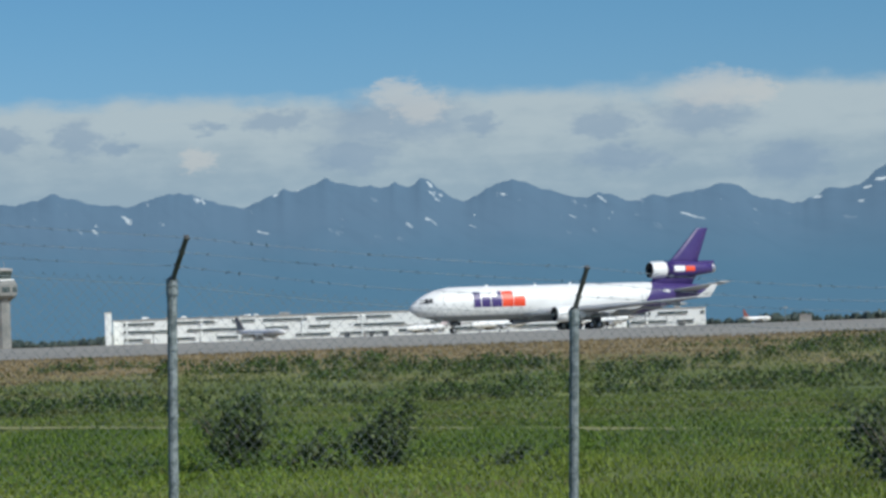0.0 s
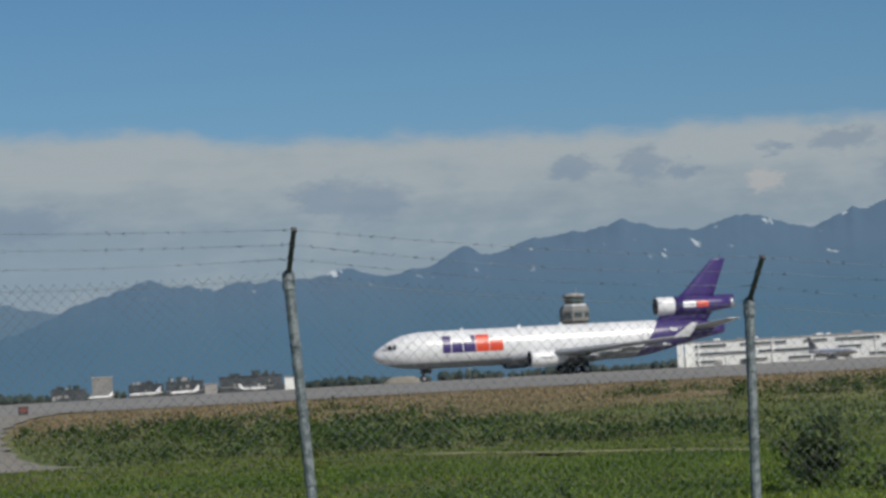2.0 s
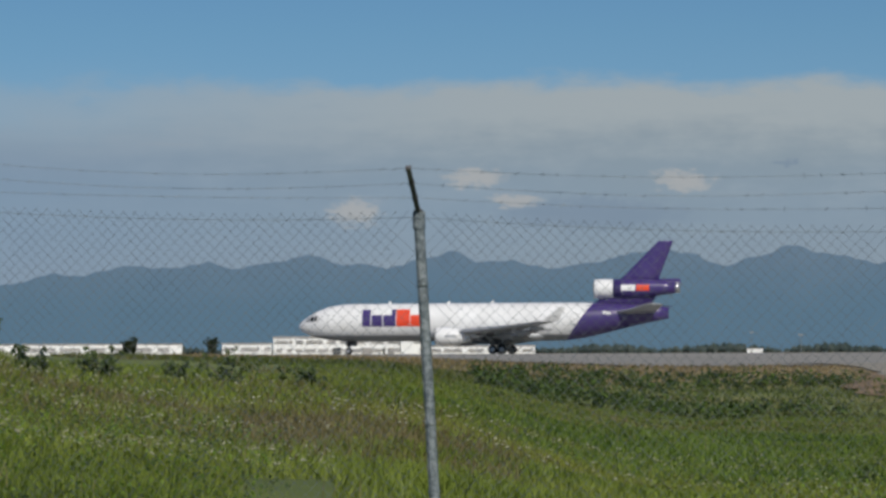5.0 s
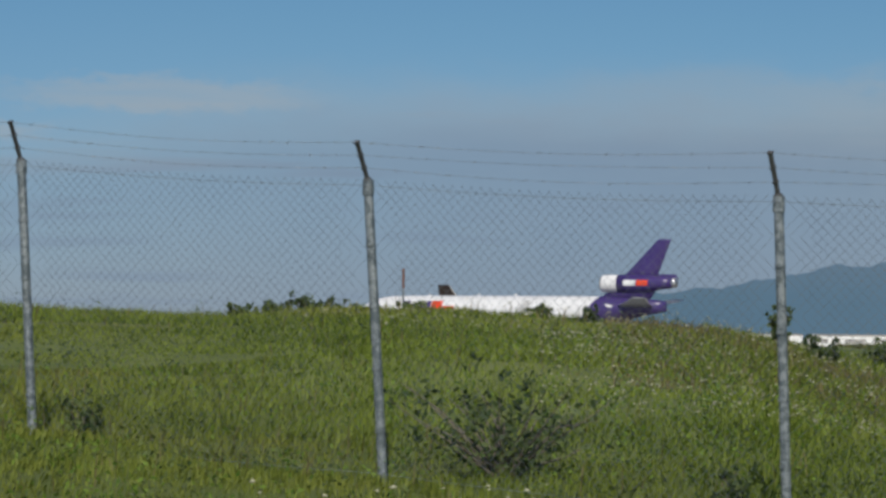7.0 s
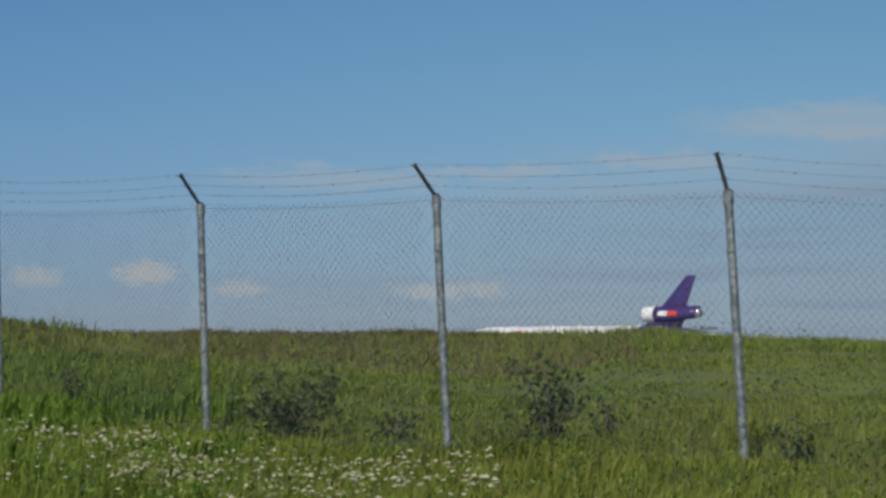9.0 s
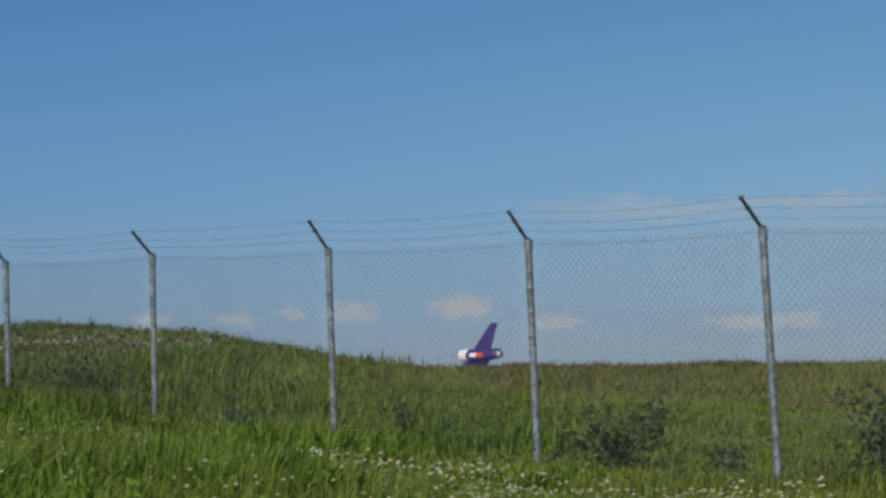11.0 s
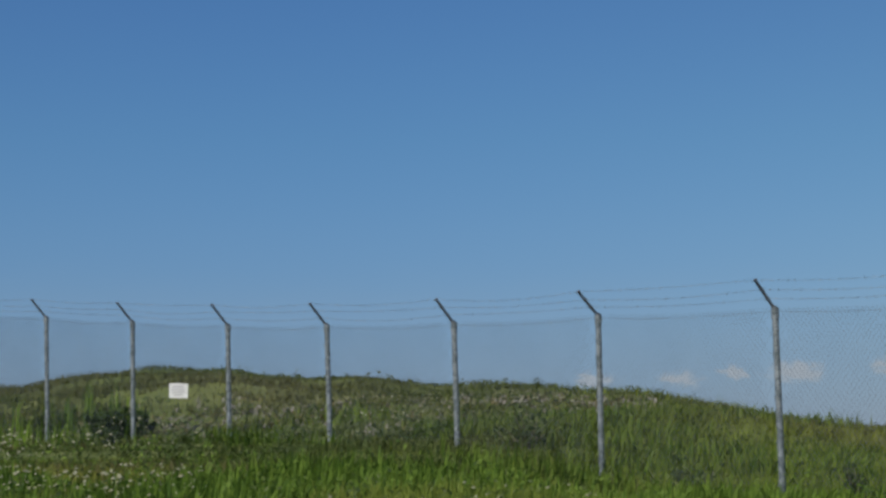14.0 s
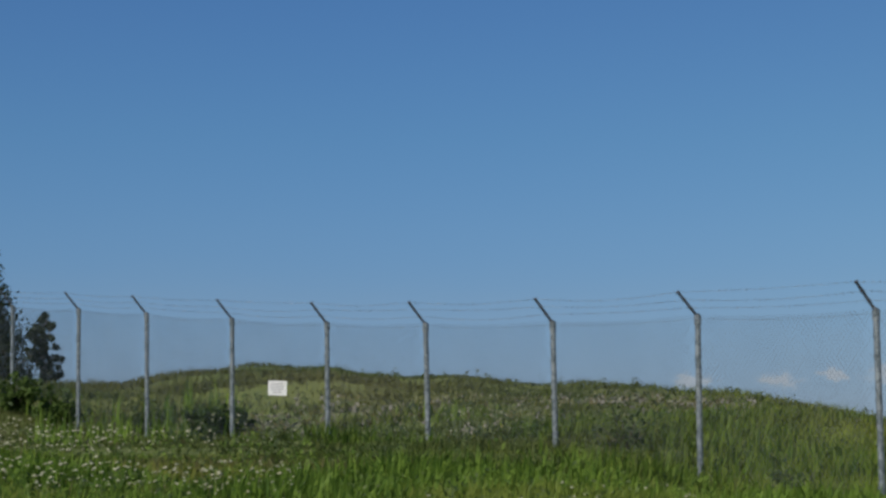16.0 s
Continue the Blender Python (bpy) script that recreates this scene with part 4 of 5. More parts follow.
    part("rudder_line", bm, "grey_paint", fin, "faint pale line across the fin")
    body = nacelle(plane, 47.6, 0, 10.15, 5.2, 1.5, "white", "dark")
    bm = bmesh.new()
    add_rings(bm, [round_ring((x, 0, z), w, h, 22) for x, z, w, h in ((50.6, 10.15, 1.53, 1.53), (53, 10.15, 1.56, 1.56), (56, 10.2, 1.42, 1.40), (58.6, 10.25, 1.1, 1.1), (60.4, 10.3, 0.9, 0.9))])
    tail_body = part("tail_engine_body", bm, "purple", plane, "purple tail engine body", smooth=True)
    bm = bmesh.new()
    add_rings(bm, [round_ring((x, 0, z), r, r, 18) for x, z, r in ((60.2, 10.3, 0.93), (60.6, 10.3, 0.86), (61.0, 10.3, 0.78))])
    part("exhaust_ring", bm, "metal", tail_body, "bare metal exhaust ring", smooth=True)
    bm = bmesh.new()
    fin_shape(bm, [(57.4, 0, 10.9, 3.8), (57.6, 0, 11.7, 3.4)], 0.10)
    part("rudder_base", bm, "purple", tail_body)
    for side in (-1, 1):
        for x0, x1, paint in ((51.9, 54.1, "white"), (54.3, 56.3, "orange")):
            bm = bmesh.new()
            rows = []
            for z in np.linspace(9.8, 10.75, 5):
                rows.append([(x, side * (math.sqrt(1.57 ** 2 - (z - 10.15) ** 2) + o - 0.05 * max(0, x - 53)), z) for x, o in ((x0, 0.02), (x1, 0.02), (x1, -0.05), (x0, -0.05))])
            add_rings(bm, rows)
            part("tail_mark", bm, paint, tail_body, "white painted block" if paint == "white" else "orange painted block")
        bm = bmesh.new()
        add_box(bm, (49.7, side * 2.34, 6.35), (1.3, 0.1, 0.5), 0.05, Matrix.Rotation(radians(12), 4, "Y"))
        part("tail_flag", bm, "white", plane, "small white painted block")
    # landing gear
    bm = bmesh.new()
    add_tube(bm, [(8.1, 0, 2.6), (8.15, 0, 0.6)], 0.22, 10)
    add_tube(bm, [(9.6, 0, 2.3), (8.2, 0, 1.2)], 0.08, 8)
    add_box(bm, (8.6, 0.55, 1.7), (1.6, 0.05, 0.8), 0.02)
    add_box(bm, (8.6, -0.55, 1.7), (1.6, 0.05, 0.8), 0.02)
    gear = part("nose_gear", bm, "dark", plane, "dark nose gear leg")
    for y in (-0.4, 0.4):
        wheel(gear, 8.15, y, 0.52, 0.52, 0.38)
    for y0, xs in ((-5.3, (32.2, 33.7)), (5.3, (32.2, 33.7)), (0.0, (32.6,))):
        bm = bmesh.new()
        mid = sum(xs) / len(xs)
        add_tube(bm, [(mid, y0 * 0.9, 3.0), (mid, y0, 0.7)], 0.22, 10)
        add_tube(bm, [(mid + 1.6, y0 * 0.8, 2.8), (mid, y0, 1.3)], 0.1, 8)
        add_box(bm, (mid, y0, 0.66), (len(xs) * 0.9, 0.25, 0.25), 0.05)
        add_box(bm, (mid, y0 * 1.1 - 0.5, 2.0), (2.0, 0.06, 1.3), 0.02)
        gear = part("main_gear", bm, "dark", plane, "dark main gear leg")
        for x in xs:
            for dy in (-0.55, 0.55):
                wheel(gear, x, y0 + dy, 0.68, 0.68, 0.5)
    # small aerials
    bm = bmesh.new()
    for x in (14.5, 24.0, 31.0):
        fin_shape(bm, [(x, 0, 8.0, 0.6), (x + 0.25, 0, 8.4, 0.3)], 0.1)
    part("aerial", bm, "white", plane)
    return plane


cargo_jet = build_freighter()


def build_taxiing_jet():
    """The far jet whose tail shows over the mound. Nose towards -x in its own space."""
    plane = tagged(new("taxiing_jet"), "distant jet with a dark brown and gold tail fin taxiing", "airplane")
    bm = bmesh.new()
    add_rings(bm, loft([(0, 3.6, 0.1, 0.1), (1, 3.7, 0.9, 0.9), (4, 4.0, 1.7, 1.8), (8, 4.1, 1.9, 2.0), (32, 4.1, 1.9, 2.0), (38, 4.6, 1.4, 1.4), (44, 5.2, 0.5, 0.6)], 18))
    part("fuselage", bm, "white", plane, smooth=True)
    for side in (-1, 1):
        bm = bmesh.new()
        wing_shape(bm, [(14, side * 1.5, 3.0, 9), (22, side * 10, 3.7, 5), (28, side * 19, 4.6, 2)])
        part("wing", bm, "grey_paint", plane, smooth=True)
        nacelle(plane, 15, side * 7, 2.2, 4.2, 1.2, "grey_paint", "metal")
        bm = bmesh.new()
        wing_shape(bm, [(38, side * 0.5, 5.2, 4.5), (42, side * 6.5, 5.9, 2)])
        part("tailplane", bm, "grey_paint", plane, smooth=True)
    bm = bmesh.new()
    fin_shape(bm, [(35.0, 0, 5.8, 8.4), (38.5, 0, 9.2, 5.6), (41.6, 0, 13.4, 3.0)], 0.09)
    fin = part("tail_fin", bm, "brown", plane, "dark brown tail fin with a gold band")
    bm = bmesh.new()
    fin_shape(bm, [(39.3, 0, 7.6, 4.6), (41.0, 0, 9.8, 2.9)], 0.13)
    part("fin_band", bm, "gold", fin, "gold band")
    for x, y in ((6, 0), (21, -3.5), (21, 3.5)):
        bm = bmesh.new()
        add_tube(bm, [(x, y, 2.6), (x, y, 0.5)], 0.15, 8)
        gear = part("gear_leg", bm, "metal", plane)
        for dy in (-0.35, 0.35):
            wheel(gear, x, y + dy, 0.5, 0.5, 0.3)
    return plane


taxiing_jet = build_taxiing_jet()


# ---- the airport beyond the runway ----
PLAIN = EYE - 0.15


def building(name, label, turn_a, turn_b, r, height, depth, material, floors=1, ribbon=None, parapet=0.0, gaps=9):
    """A long block between two bearings, facing the field, with window ribbons let into each floor."""
    turn_a, turn_b = max(turn_a, turn_b), min(turn_a, turn_b)
    a, b = polar(turn_a, r), polar(turn_b, r)
    a.z = b.z = PLAIN
    along = b - a
    width = along.length
    house = tagged(new(name), label, "building")
    house.matrix_world = Matrix.Translation(a) @ Matrix.Rotation(math.atan2(along.y, along.x), 4, "Z")
    bm = bmesh.new()
    add_box(bm, (width / 2, depth / 2, height / 2), (width, depth, height))
    part("wall", bm, material, house)
    bm = bmesh.new()
    add_box(bm, (width / 2, depth / 2, height + 0.2), (width + 0.6, depth + 0.6, 0.4 + parapet))
    part("roof", bm, "facade_grey" if material != "facade_dark" else "facade_dark", house)
    rng = random.Random(name + str(turn_a))
    if ribbon:
        step = height / floors
        for level in range(floors):
            x = width * 0.02
            while x < width * 0.97:
                long = min(width * rng.uniform(0.5, 1.5) / gaps, width * 0.98 - x)
                bm = bmesh.new()
                add_box(bm, (x + long / 2, -0.02, step * (level + 0.55)), (long, 0.3, step * 0.24))
                window = part("window_band", bm, ribbon, house)
                bm = bmesh.new()
                add_box(bm, (x + long / 2, -0.15, step * (level + 0.34)), (long + 0.6, 0.5, step * 0.05))
                part("window_sill", bm, "facade_grey", window)
                x += long + width * rng.uniform(0.15, 0.6) / gaps
    if material == "facade_dark":
        for k in range(9):
            bm = bmesh.new()
            wide, tall = rng.uniform(0.03, 0.16) * width, rng.uniform(0.6, 2.6)
            add_box(bm, (rng.uniform(0.08, 0.92) * width, depth * rng.uniform(0.1, 0.5), height + 0.3 + tall / 2), (wide, 4, tall), 0.08)
            part("roof_unit", bm, rng.choice(("facade_dark", "facade_dark", "window", "facade_grey")), house)
        for k in range(7):
            bm = bmesh.new()
            add_box(bm, (rng.uniform(0.08, 0.92) * width, -0.05, height * rng.uniform(0.25, 0.6)), (rng.uniform(0.03, 0.12) * width, 0.4, height * rng.uniform(0.12, 0.4)))
            part("bay_door", bm, rng.choice(("window", "facade_grey", "dark")), house, "dull grey bay door")
    if floors > 1:
        for k in range(int(width / 28)):
            bm = bmesh.new()
            add_box(bm, (28 * k + rng.uniform(6, 20), -0.25, height / 2), (rng.uniform(0.5, 1.2), 0.5, height - 0.1))
            part("pilaster", bm, material, house)
        for k in range(int(width / 16)):
            bm = bmesh.new()
            add_box(bm, (rng.uniform(3, width - 3), depth * rng.uniform(0.15, 0.6), height + 0.9), (rng.uniform(1.5, 5), 3, rng.uniform(0.7, 1.8)), 0.1)
            part("roof_unit", bm, rng.choice(("facade", "facade_grey")), house)
        for k in range(int(width / 13)):
            bm = bmesh.new()
            add_box(bm, (rng.uniform(3, width - 3), -0.05, 1.3), (rng.uniform(1.5, 4), 0.4, 2.4))
            part("gate_door", bm, rng.choice(("window", "facade_grey", "facade_dark")), house, "dark ground-floor gate")
    return house


building("terminal", "long white three-storey terminal with dark window ribbons", -18.15, -29.2, 1340, 11.9, 40, "facade", 3, "window", 0.3, 12)
building("terminal", "white terminal wing with dark window ribbons", -29.25, -30.9, 1340, 8.6, 30, "facade", 2, "window", 0.2, 3)
building("stair_tower", "narrow white stair tower at the terminal's end", -17.98, -18.12, 1335, 16.2, 12, "facade")
building("terminal", "low white pier before the terminal", -24.2, -28.3, 1290, 4.6, 14, "facade", 1, "window", 0.0, 5)
building("shed", "small grey airfield shed", -32.9, -33.15, 1100, 2.6, 8, "facade_grey")
building("hangar", "dark hangar with a flat roof", -6.95, -7.75, 1250, 6.2, 40, "facade_dark", 1, "facade_dark", 0.0, 4)
building("hangar", "low dark hangar beside the apron", -8.1, -9.45, 1200, 6.8, 40, "facade_dark", 1, "facade_dark", 0.0, 3)
building("hangar", "wide dark hangar with a low roof", -6.15, -6.9, 1300, 5.8, 30, "facade_dark", 1, "facade_dark", 0.0, 3)
building("office_block", "square grey concrete office block", -5.38, -5.82, 1500, 12.2, 25, "tower", 1, None, 0.3, 5)
building("shed", "grey shed beside a dark hangar", -7.78, -8.05, 1180, 4.2, 10, "facade_grey")
building("shed", "white flat-roofed shed by the hangars", -9.5, -9.75, 1180, 5.4, 12, "facade")
building("warehouse", "grey warehouse among the trees", -4.5, -5.25, 1500, 6.2, 25, "facade_dark")
building("warehouse", "small pale warehouse by the woods", -2.3, -2.66, 1600, 7.0, 20, "tower")
building("warehouse", "long low white warehouse", 7.6, 9.95, 1000, 2.9, 30, "facade", 1, "facade_grey", 0.0, 8)
building("cargo_terminal", "white cargo terminal with panelled walls", 9.98, 13.25, 1000, 6.3, 45, "facade", 2, "facade_grey", 0.2, 14)
building("stair_tower", "white stair tower on the cargo terminal's end", 10.22, 10.5, 998, 10.8, 12, "facade")
building("plant_room", "pale grey plant room above the cargo terminal's roof", 10.85, 11.65, 1020, 10.1, 18, "facade_grey")
building("warehouse", "low white warehouse wing", 13.28, 14.35, 1000, 4.0, 30, "facade", 1, "facade_grey", 0.0, 4)
building("warehouse", "long low white cargo shed", 15.2, 18.6, 1000, 3.9, 30, "facade", 1, "facade_grey", 0.0, 10)
building("warehouse", "low white shed on the plain", 18.7, 22.5, 1000, 3.9, 30, "facade", 1, "facade_grey", 0.0, 8)
building("shed", "small white airfield shed", 2.7, 3.05, 1700, 2.6, 12, "facade")


def build_tower():
    tower = tagged(new("control_tower"), "grey concrete control tower with a glazed cab", "control tower")
    base = polar(-15.82, 1500)
    base.z = PLAIN
    tower.matrix_world = Matrix.Translation(base)

    def ring(r, z, n=8):
        return [(r * math.cos(math.tau * (i + 0.5) / n), r * math.sin(math.tau * (i + 0.5) / n), z) for i in range(n)]

    bm = bmesh.new()
    add_rings(bm, [ring(4.6, 0), ring(4.3, 12), ring(4.3, 25.5), ring(5.4, 27.5)])
    part("shaft", bm, "tower", tower)
    bm = bmesh.new()
    add_box(bm, (-4.4, -4.6, 12), (0.7, 0.8, 24))
    part("stair_shaft", bm, "facade_grey", tower, "narrow pale stair shaft")
    bm = bmesh.new()
    add_rings(bm, [ring(5.2, 27.0), ring(8.4, 29.6), ring(8.6, 35.5), ring(7.4, 38.0)])
    part("office_drum", bm, "tower", tower, "wide concrete office drum")
    for k in range(8):
        a = math.tau * k / 8
        bm = bmesh.new()
        add_box(bm, (7.85 * math.cos(a), 7.85 * math.sin(a), 32.8), (0.4, 4.6, 3.0), 0, Matrix.Rotation(a, 4, "Z"))
        part("window", bm, "window", tower, "dark office window")
    bm = bmesh.new()
    add_rings(bm, [ring(6.9, 37.9), ring(6.9, 38.8)])
    part("walkway", bm, "facade", tower, "white walkway rim")
    bm = bmesh.new()
    add_rings(bm, [ring(5.0, 38.8), ring(6.0, 43.4)])
    part("cab_glazing", bm, "window", tower, "dark tilted cab glazing")
    bm = bmesh.new()
    add_rings(bm, [ring(6.4, 43.4), ring(6.2, 44.6), ring(2.0, 45.2)])
    part("cab_roof", bm, "facade_grey", tower)
    bm = bmesh.new()
    add_tube(bm, [(1.5, 0, 45), (1.5, 0, 48.5)], 0.15, 6)
    part("aerial", bm, "facade_grey", tower)


build_tower()


def build_parked_jet(turn, r, heading, size, tail, label):
    plane = tagged(new("parked_jet"), label, "airplane", "jets parked by the terminal")
    base = polar(turn, r)
    base.z = PLAIN
    plane.matrix_world = Matrix.Translation(base) @ Matrix.Rotation(radians(heading), 4, "Z") @ Matrix.Diagonal((size, size, size, 1))
    bm = bmesh.new()
    add_rings(bm, loft([(-20, 3.5, 0.1, 0.1), (-19, 3.6, 0.9, 0.9), (-16, 3.9, 1.7, 1.8), (-12, 4.0, 1.9, 2.0), (10, 4.0, 1.9, 2.0), (15, 4.5, 1.3, 1.3), (20, 5.1, 0.4, 0.5)], 14))
    part("fuselage", bm, "white", plane, smooth=True)
    for side in (-1, 1):
        bm = bmesh.new()
        wing_shape(bm, [(-5, side * 1.5, 3.0, 8), (1, side * 9, 3.6, 4.5), (7, side * 17, 4.4, 1.8)])
        part("wing", bm, "grey_paint", plane, smooth=True)
        bm = bmesh.new()
        wing_shape(bm, [(14.5, side * 0.5, 5.0, 4), (18, side * 6, 5.6, 2)])
        part("tailplane", bm, "grey_paint", plane, smooth=True)
        nacelle(plane, -5, side * 5.5, 2.0, 3.6, 1.0, "grey_paint", "metal")
    bm = bmesh.new()
    fin_shape(bm, [(11.5, 0, 5.4, 7.6), (14.5, 0, 8.4, 5.2), (17.8, 0, 12.4, 2.6)], 0.09)
    part("tail_fin", bm, tail, plane, "painted tail fin")
    for x, y in ((-14, 0), (1.5, -3), (1.5, 3)):
        bm = bmesh.new()
        add_tube(bm, [(x, y, 3.0), (x, y, 0.5)], 0.15, 6)
        gear = part("gear_leg", bm, "metal", plane)
        wheel(gear, x, y, 0.5, 0.5, 0.5)


build_parked_jet(-28.75, 1180, 20, 0.92, "pink", "white airliner with a pale red tail by the terminal")
build_parked_jet(-21.3, 1210, 110, 0.85, "facade_grey", "white airliner with a pale grey tail by the terminal")
build_parked_jet(-26.5, 1190, 15, 0.92, "blue", "white airliner with a dark grey tail by the terminal")
build_parked_jet(-24.9, 1230, 25, 0.75, "pink", "white airliner with a pale red tail by the terminal")
build_parked_jet(-28.4, 1230, 60, 0.7, "blue", "white airliner with a dark tail by the terminal")
build_parked_jet(-32.0, 1200, 200, 0.5, "red", "small white jet with a red tail")
build_parked_jet(-5.55, 1000, 5, 0.24, "white", "small white jet parked by the hangars")
build_parked_jet(-6.5, 1000, -8, 0.30, "white", "small white jet parked by the hangars")
build_parked_jet(-7.35, 1000, 6, 0.28, "white", "small white jet parked by the hangars")
build_parked_jet(-8.8, 1000, 175, 0.26, "white", "small white jet parked by the hangars")


def build_mast(turn, r, tall, label, red=False):
    mast = tagged(new("light_mast"), label, "mast", "masts on the airfield")
    base = polar(turn, r)
    base.z = PLAIN
    mast.matrix_world = Matrix.Translation(base)
    bm = bmesh.new()
    add_tube(bm, [(0, 0, 0), (0, 0, tall * 0.6), (0, 0, tall)], [0.2, 0.14, 0.10], 8)
    part("pole", bm, "steel", mast)
    bm = bmesh.new()
    if red:
        add_tube(bm, [(0, 0, tall * 0.72), (0, 0, tall * 0.98)], 0.17, 8)
        part("aerial_cover", bm, "rust", mast, "dull brown aerial cover")
    else:
        add_box(bm, (0, 0, tall), (2.2, 0.5, 0.5), 0.08)
        part("lamp_head", bm, "facade_grey", mast)


for turn, r, tall in ((-12.65, 1300, 10.5), (-13.5, 1400, 5.5), (1.9, 1200, 8.0), (-14.4, 1350, 6.0), (-9.9, 1200, 5.5), (2.95, 1500, 11.5), (-19.0, 1250, 6.0), (-32.6, 1200, 6.5)):
    build_mast(turn, r, tall, "thin grey light mast on the airfield")
build_mast(27.3, 330, 9.3, "grey mast with a dull brown aerial behind the mound", True)


def build_runway_sign():
    sign = tagged(new("runway_sign"), "small dark red and black sign beside the gravel road", "sign")
    x, y = 11.85, 173.2
    z = float(ground_height(x, y)) - 0.22
    bm = bmesh.new()
    add_box(bm, (x, y, z + 0.55), (0.62, 0.12, 0.55), 0.03)
    board = part("board", bm, "dark", sign)
    bm = bmesh.new()
    add_box(bm, (x, y - 0.07, z + 0.60), (0.44, 0.03, 0.30), 0.01)
    part("face", bm, "red", board, "dark red face")
    for dx in (-0.22, 0.22):
        bm = bmesh.new()
        add_tube(bm, [(x + dx, y, z - 0.2), (x + dx, y, z + 0.35)], 0.03, 6)
        part("leg", bm, "steel", sign)


build_runway_sign()


def build_mound():
    """A flat-topped heap of earth before the woods."""
    bm = bmesh.new()
    centre = polar(-12.05, 1400)
    rng = random.Random(8)
    rings = []
    for wide, deep, up in ((11.5, 6, -0.3), (10.2, 5, 0.9), (8.0, 4, 2.3), (6.2, 3, 3.1), (2.5, 1.2, 3.4)):
        rings.append([(centre.x + wide * math.cos(math.tau * i / 20) * rng.uniform(0.95, 1.05), centre.y + deep * math.sin(math.tau * i / 20), PLAIN + up + rng.uniform(-0.12, 0.12)) for i in range(20)])
    add_rings(bm, rings)
    heap = part("earth_mound", bm, "road", None, smooth=True)
    tagged(heap, "low grey heap of earth before the far woods", "mound")


build_mound()


# ---- plants ----
RNG = np.random.default_rng(11)


def fast_mesh(name, verts, tris, material, label, category):
    """A large mesh of triangles from arrays."""
    me = bpy.data.meshes.new(name)
    me.vertices.add(len(verts))
    me.vertices.foreach_set("co", np.ascontiguousarray(verts, dtype=np.float32).ravel())
    me.loops.add(len(tris) * 3)
    me.loops.foreach_set("vertex_index", np.ascontiguousarray(tris, dtype=np.int32).ravel())
    me.polygons.add(len(tris))
    me.polygons.foreach_set("loop_start", np.arange(0, len(tris) * 3, 3, dtype=np.int32))
    me.materials.append(MAT[material])
    me.update()
    me.validate()
    return tagged(new(name, me), label, category, kind="stuff")


def patch(x, y, scale, seed):
    """Smooth patches from 0 to 1."""
    a = np.sin(x * scale + seed) + np.sin(y * scale * 1.3 + seed * 2.1) + np.sin((x + y) * scale * 0.7 + seed * 0.7) + np.sin((x - 1.7 * y) * scale * 1.9 + seed)
    return np.clip(a / 5 + 0.5, 0, 1)


def scatter(turns, radii, count):
    turn = RNG.uniform(*turns, count)
    r = RNG.uniform(*radii, count)
    a = np.radians(turn)
    return -r * np.sin(a), r * np.cos(a), r, turn


def blades(name, spots, tall, wide, material, label, lean=0.35):
    """Grass blades, each a bent strip of three triangles."""
    x, y, r, turn = spots
    n = len(x)
    z = surface_height(x, y) - 0.03
    b = RNG.uniform(0, math.tau, n)
    tilt = RNG.normal(0, lean, n)
    face = RNG.uniform(0, math.tau, n)
    dx, dy = np.cos(face) * wide / 2, np.sin(face) * wide / 2
    lx, ly = np.cos(b) * tilt * tall, np.sin(b) * tilt * tall
    lx = lx + 0.12 * tall
    v = np.empty((n, 5, 3))
    v[:, 0] = np.stack([x - dx, y - dy, z], -1)
    v[:, 1] = np.stack([x + dx, y + dy, z], -1)
    v[:, 2] = np.stack([x - 0.8 * dx + 0.35 * lx, y - 0.8 * dy + 0.35 * ly, z + 0.6 * tall], -1)
    v[:, 3] = np.stack([x + 0.8 * dx + 0.35 * lx, y + 0.8 * dy + 0.35 * ly, z + 0.6 * tall], -1)
    v[:, 4] = np.stack([x + lx, y + ly, z + tall * (1 - 0.3 * np.abs(tilt))], -1)
    k = np.arange(n)[:, None, None] * 5
    tris = (k + np.array([[0, 1, 3], [0, 3, 2], [2, 3, 4]])[None]).reshape(-1, 3)
    fast_mesh(name, v.reshape(-1, 3), tris, material, label, "grass")


def spikes(name, spots, tall, wide, material, label, lean=0.7):
    """Short far grass: one slanting triangle a blade."""
    x, y, r, turn = spots
    n = len(x)
    z = surface_height(x, y) - 0.02
    b, face = RNG.uniform(0, math.tau, n), RNG.uniform(0, math.tau, n)
    tilt = RNG.normal(0, lean, n) * tall
    dx, dy = np.cos(face) * wide / 2, np.sin(face) * wide / 2
    v = np.empty((n, 3, 3))
    v[:, 0] = np.stack([x - dx, y - dy, z], -1)
    v[:, 1] = np.stack([x + dx, y + dy, z], -1)
    v[:, 2] = np.stack([x + np.cos(b) * tilt, y + np.sin(b) * tilt, z + tall], -1)
    fast_mesh(name, v.reshape(-1, 3), np.arange(n * 3).reshape(-1, 3), material, label, "grass")


def pick(spots, keep_):
    return tuple(w[keep_] for w in spots)


# tall meadow grass before and behind the fence, towards the mounds
s = scatter((14, 76), (8.5, 32), 180000)
p = patch(s[0], s[1], 0.55, 3.0)
fade = 1 - 0.6 * ease(s[2], 19, 30)
lush = ease(s[3], 44, 56) * (1 - ease(s[2], 22, 32))
blades("grass", s, (0.09 + 0.20 * p * RNG.uniform(0.4, 1.3, len(p)) + 0.12 * lush * RNG.uniform(0.2, 1.2, len(p))) * fade, 0.006 + 0.0004 * s[2], "blade", "tall green meadow grass round the fence", 0.5)
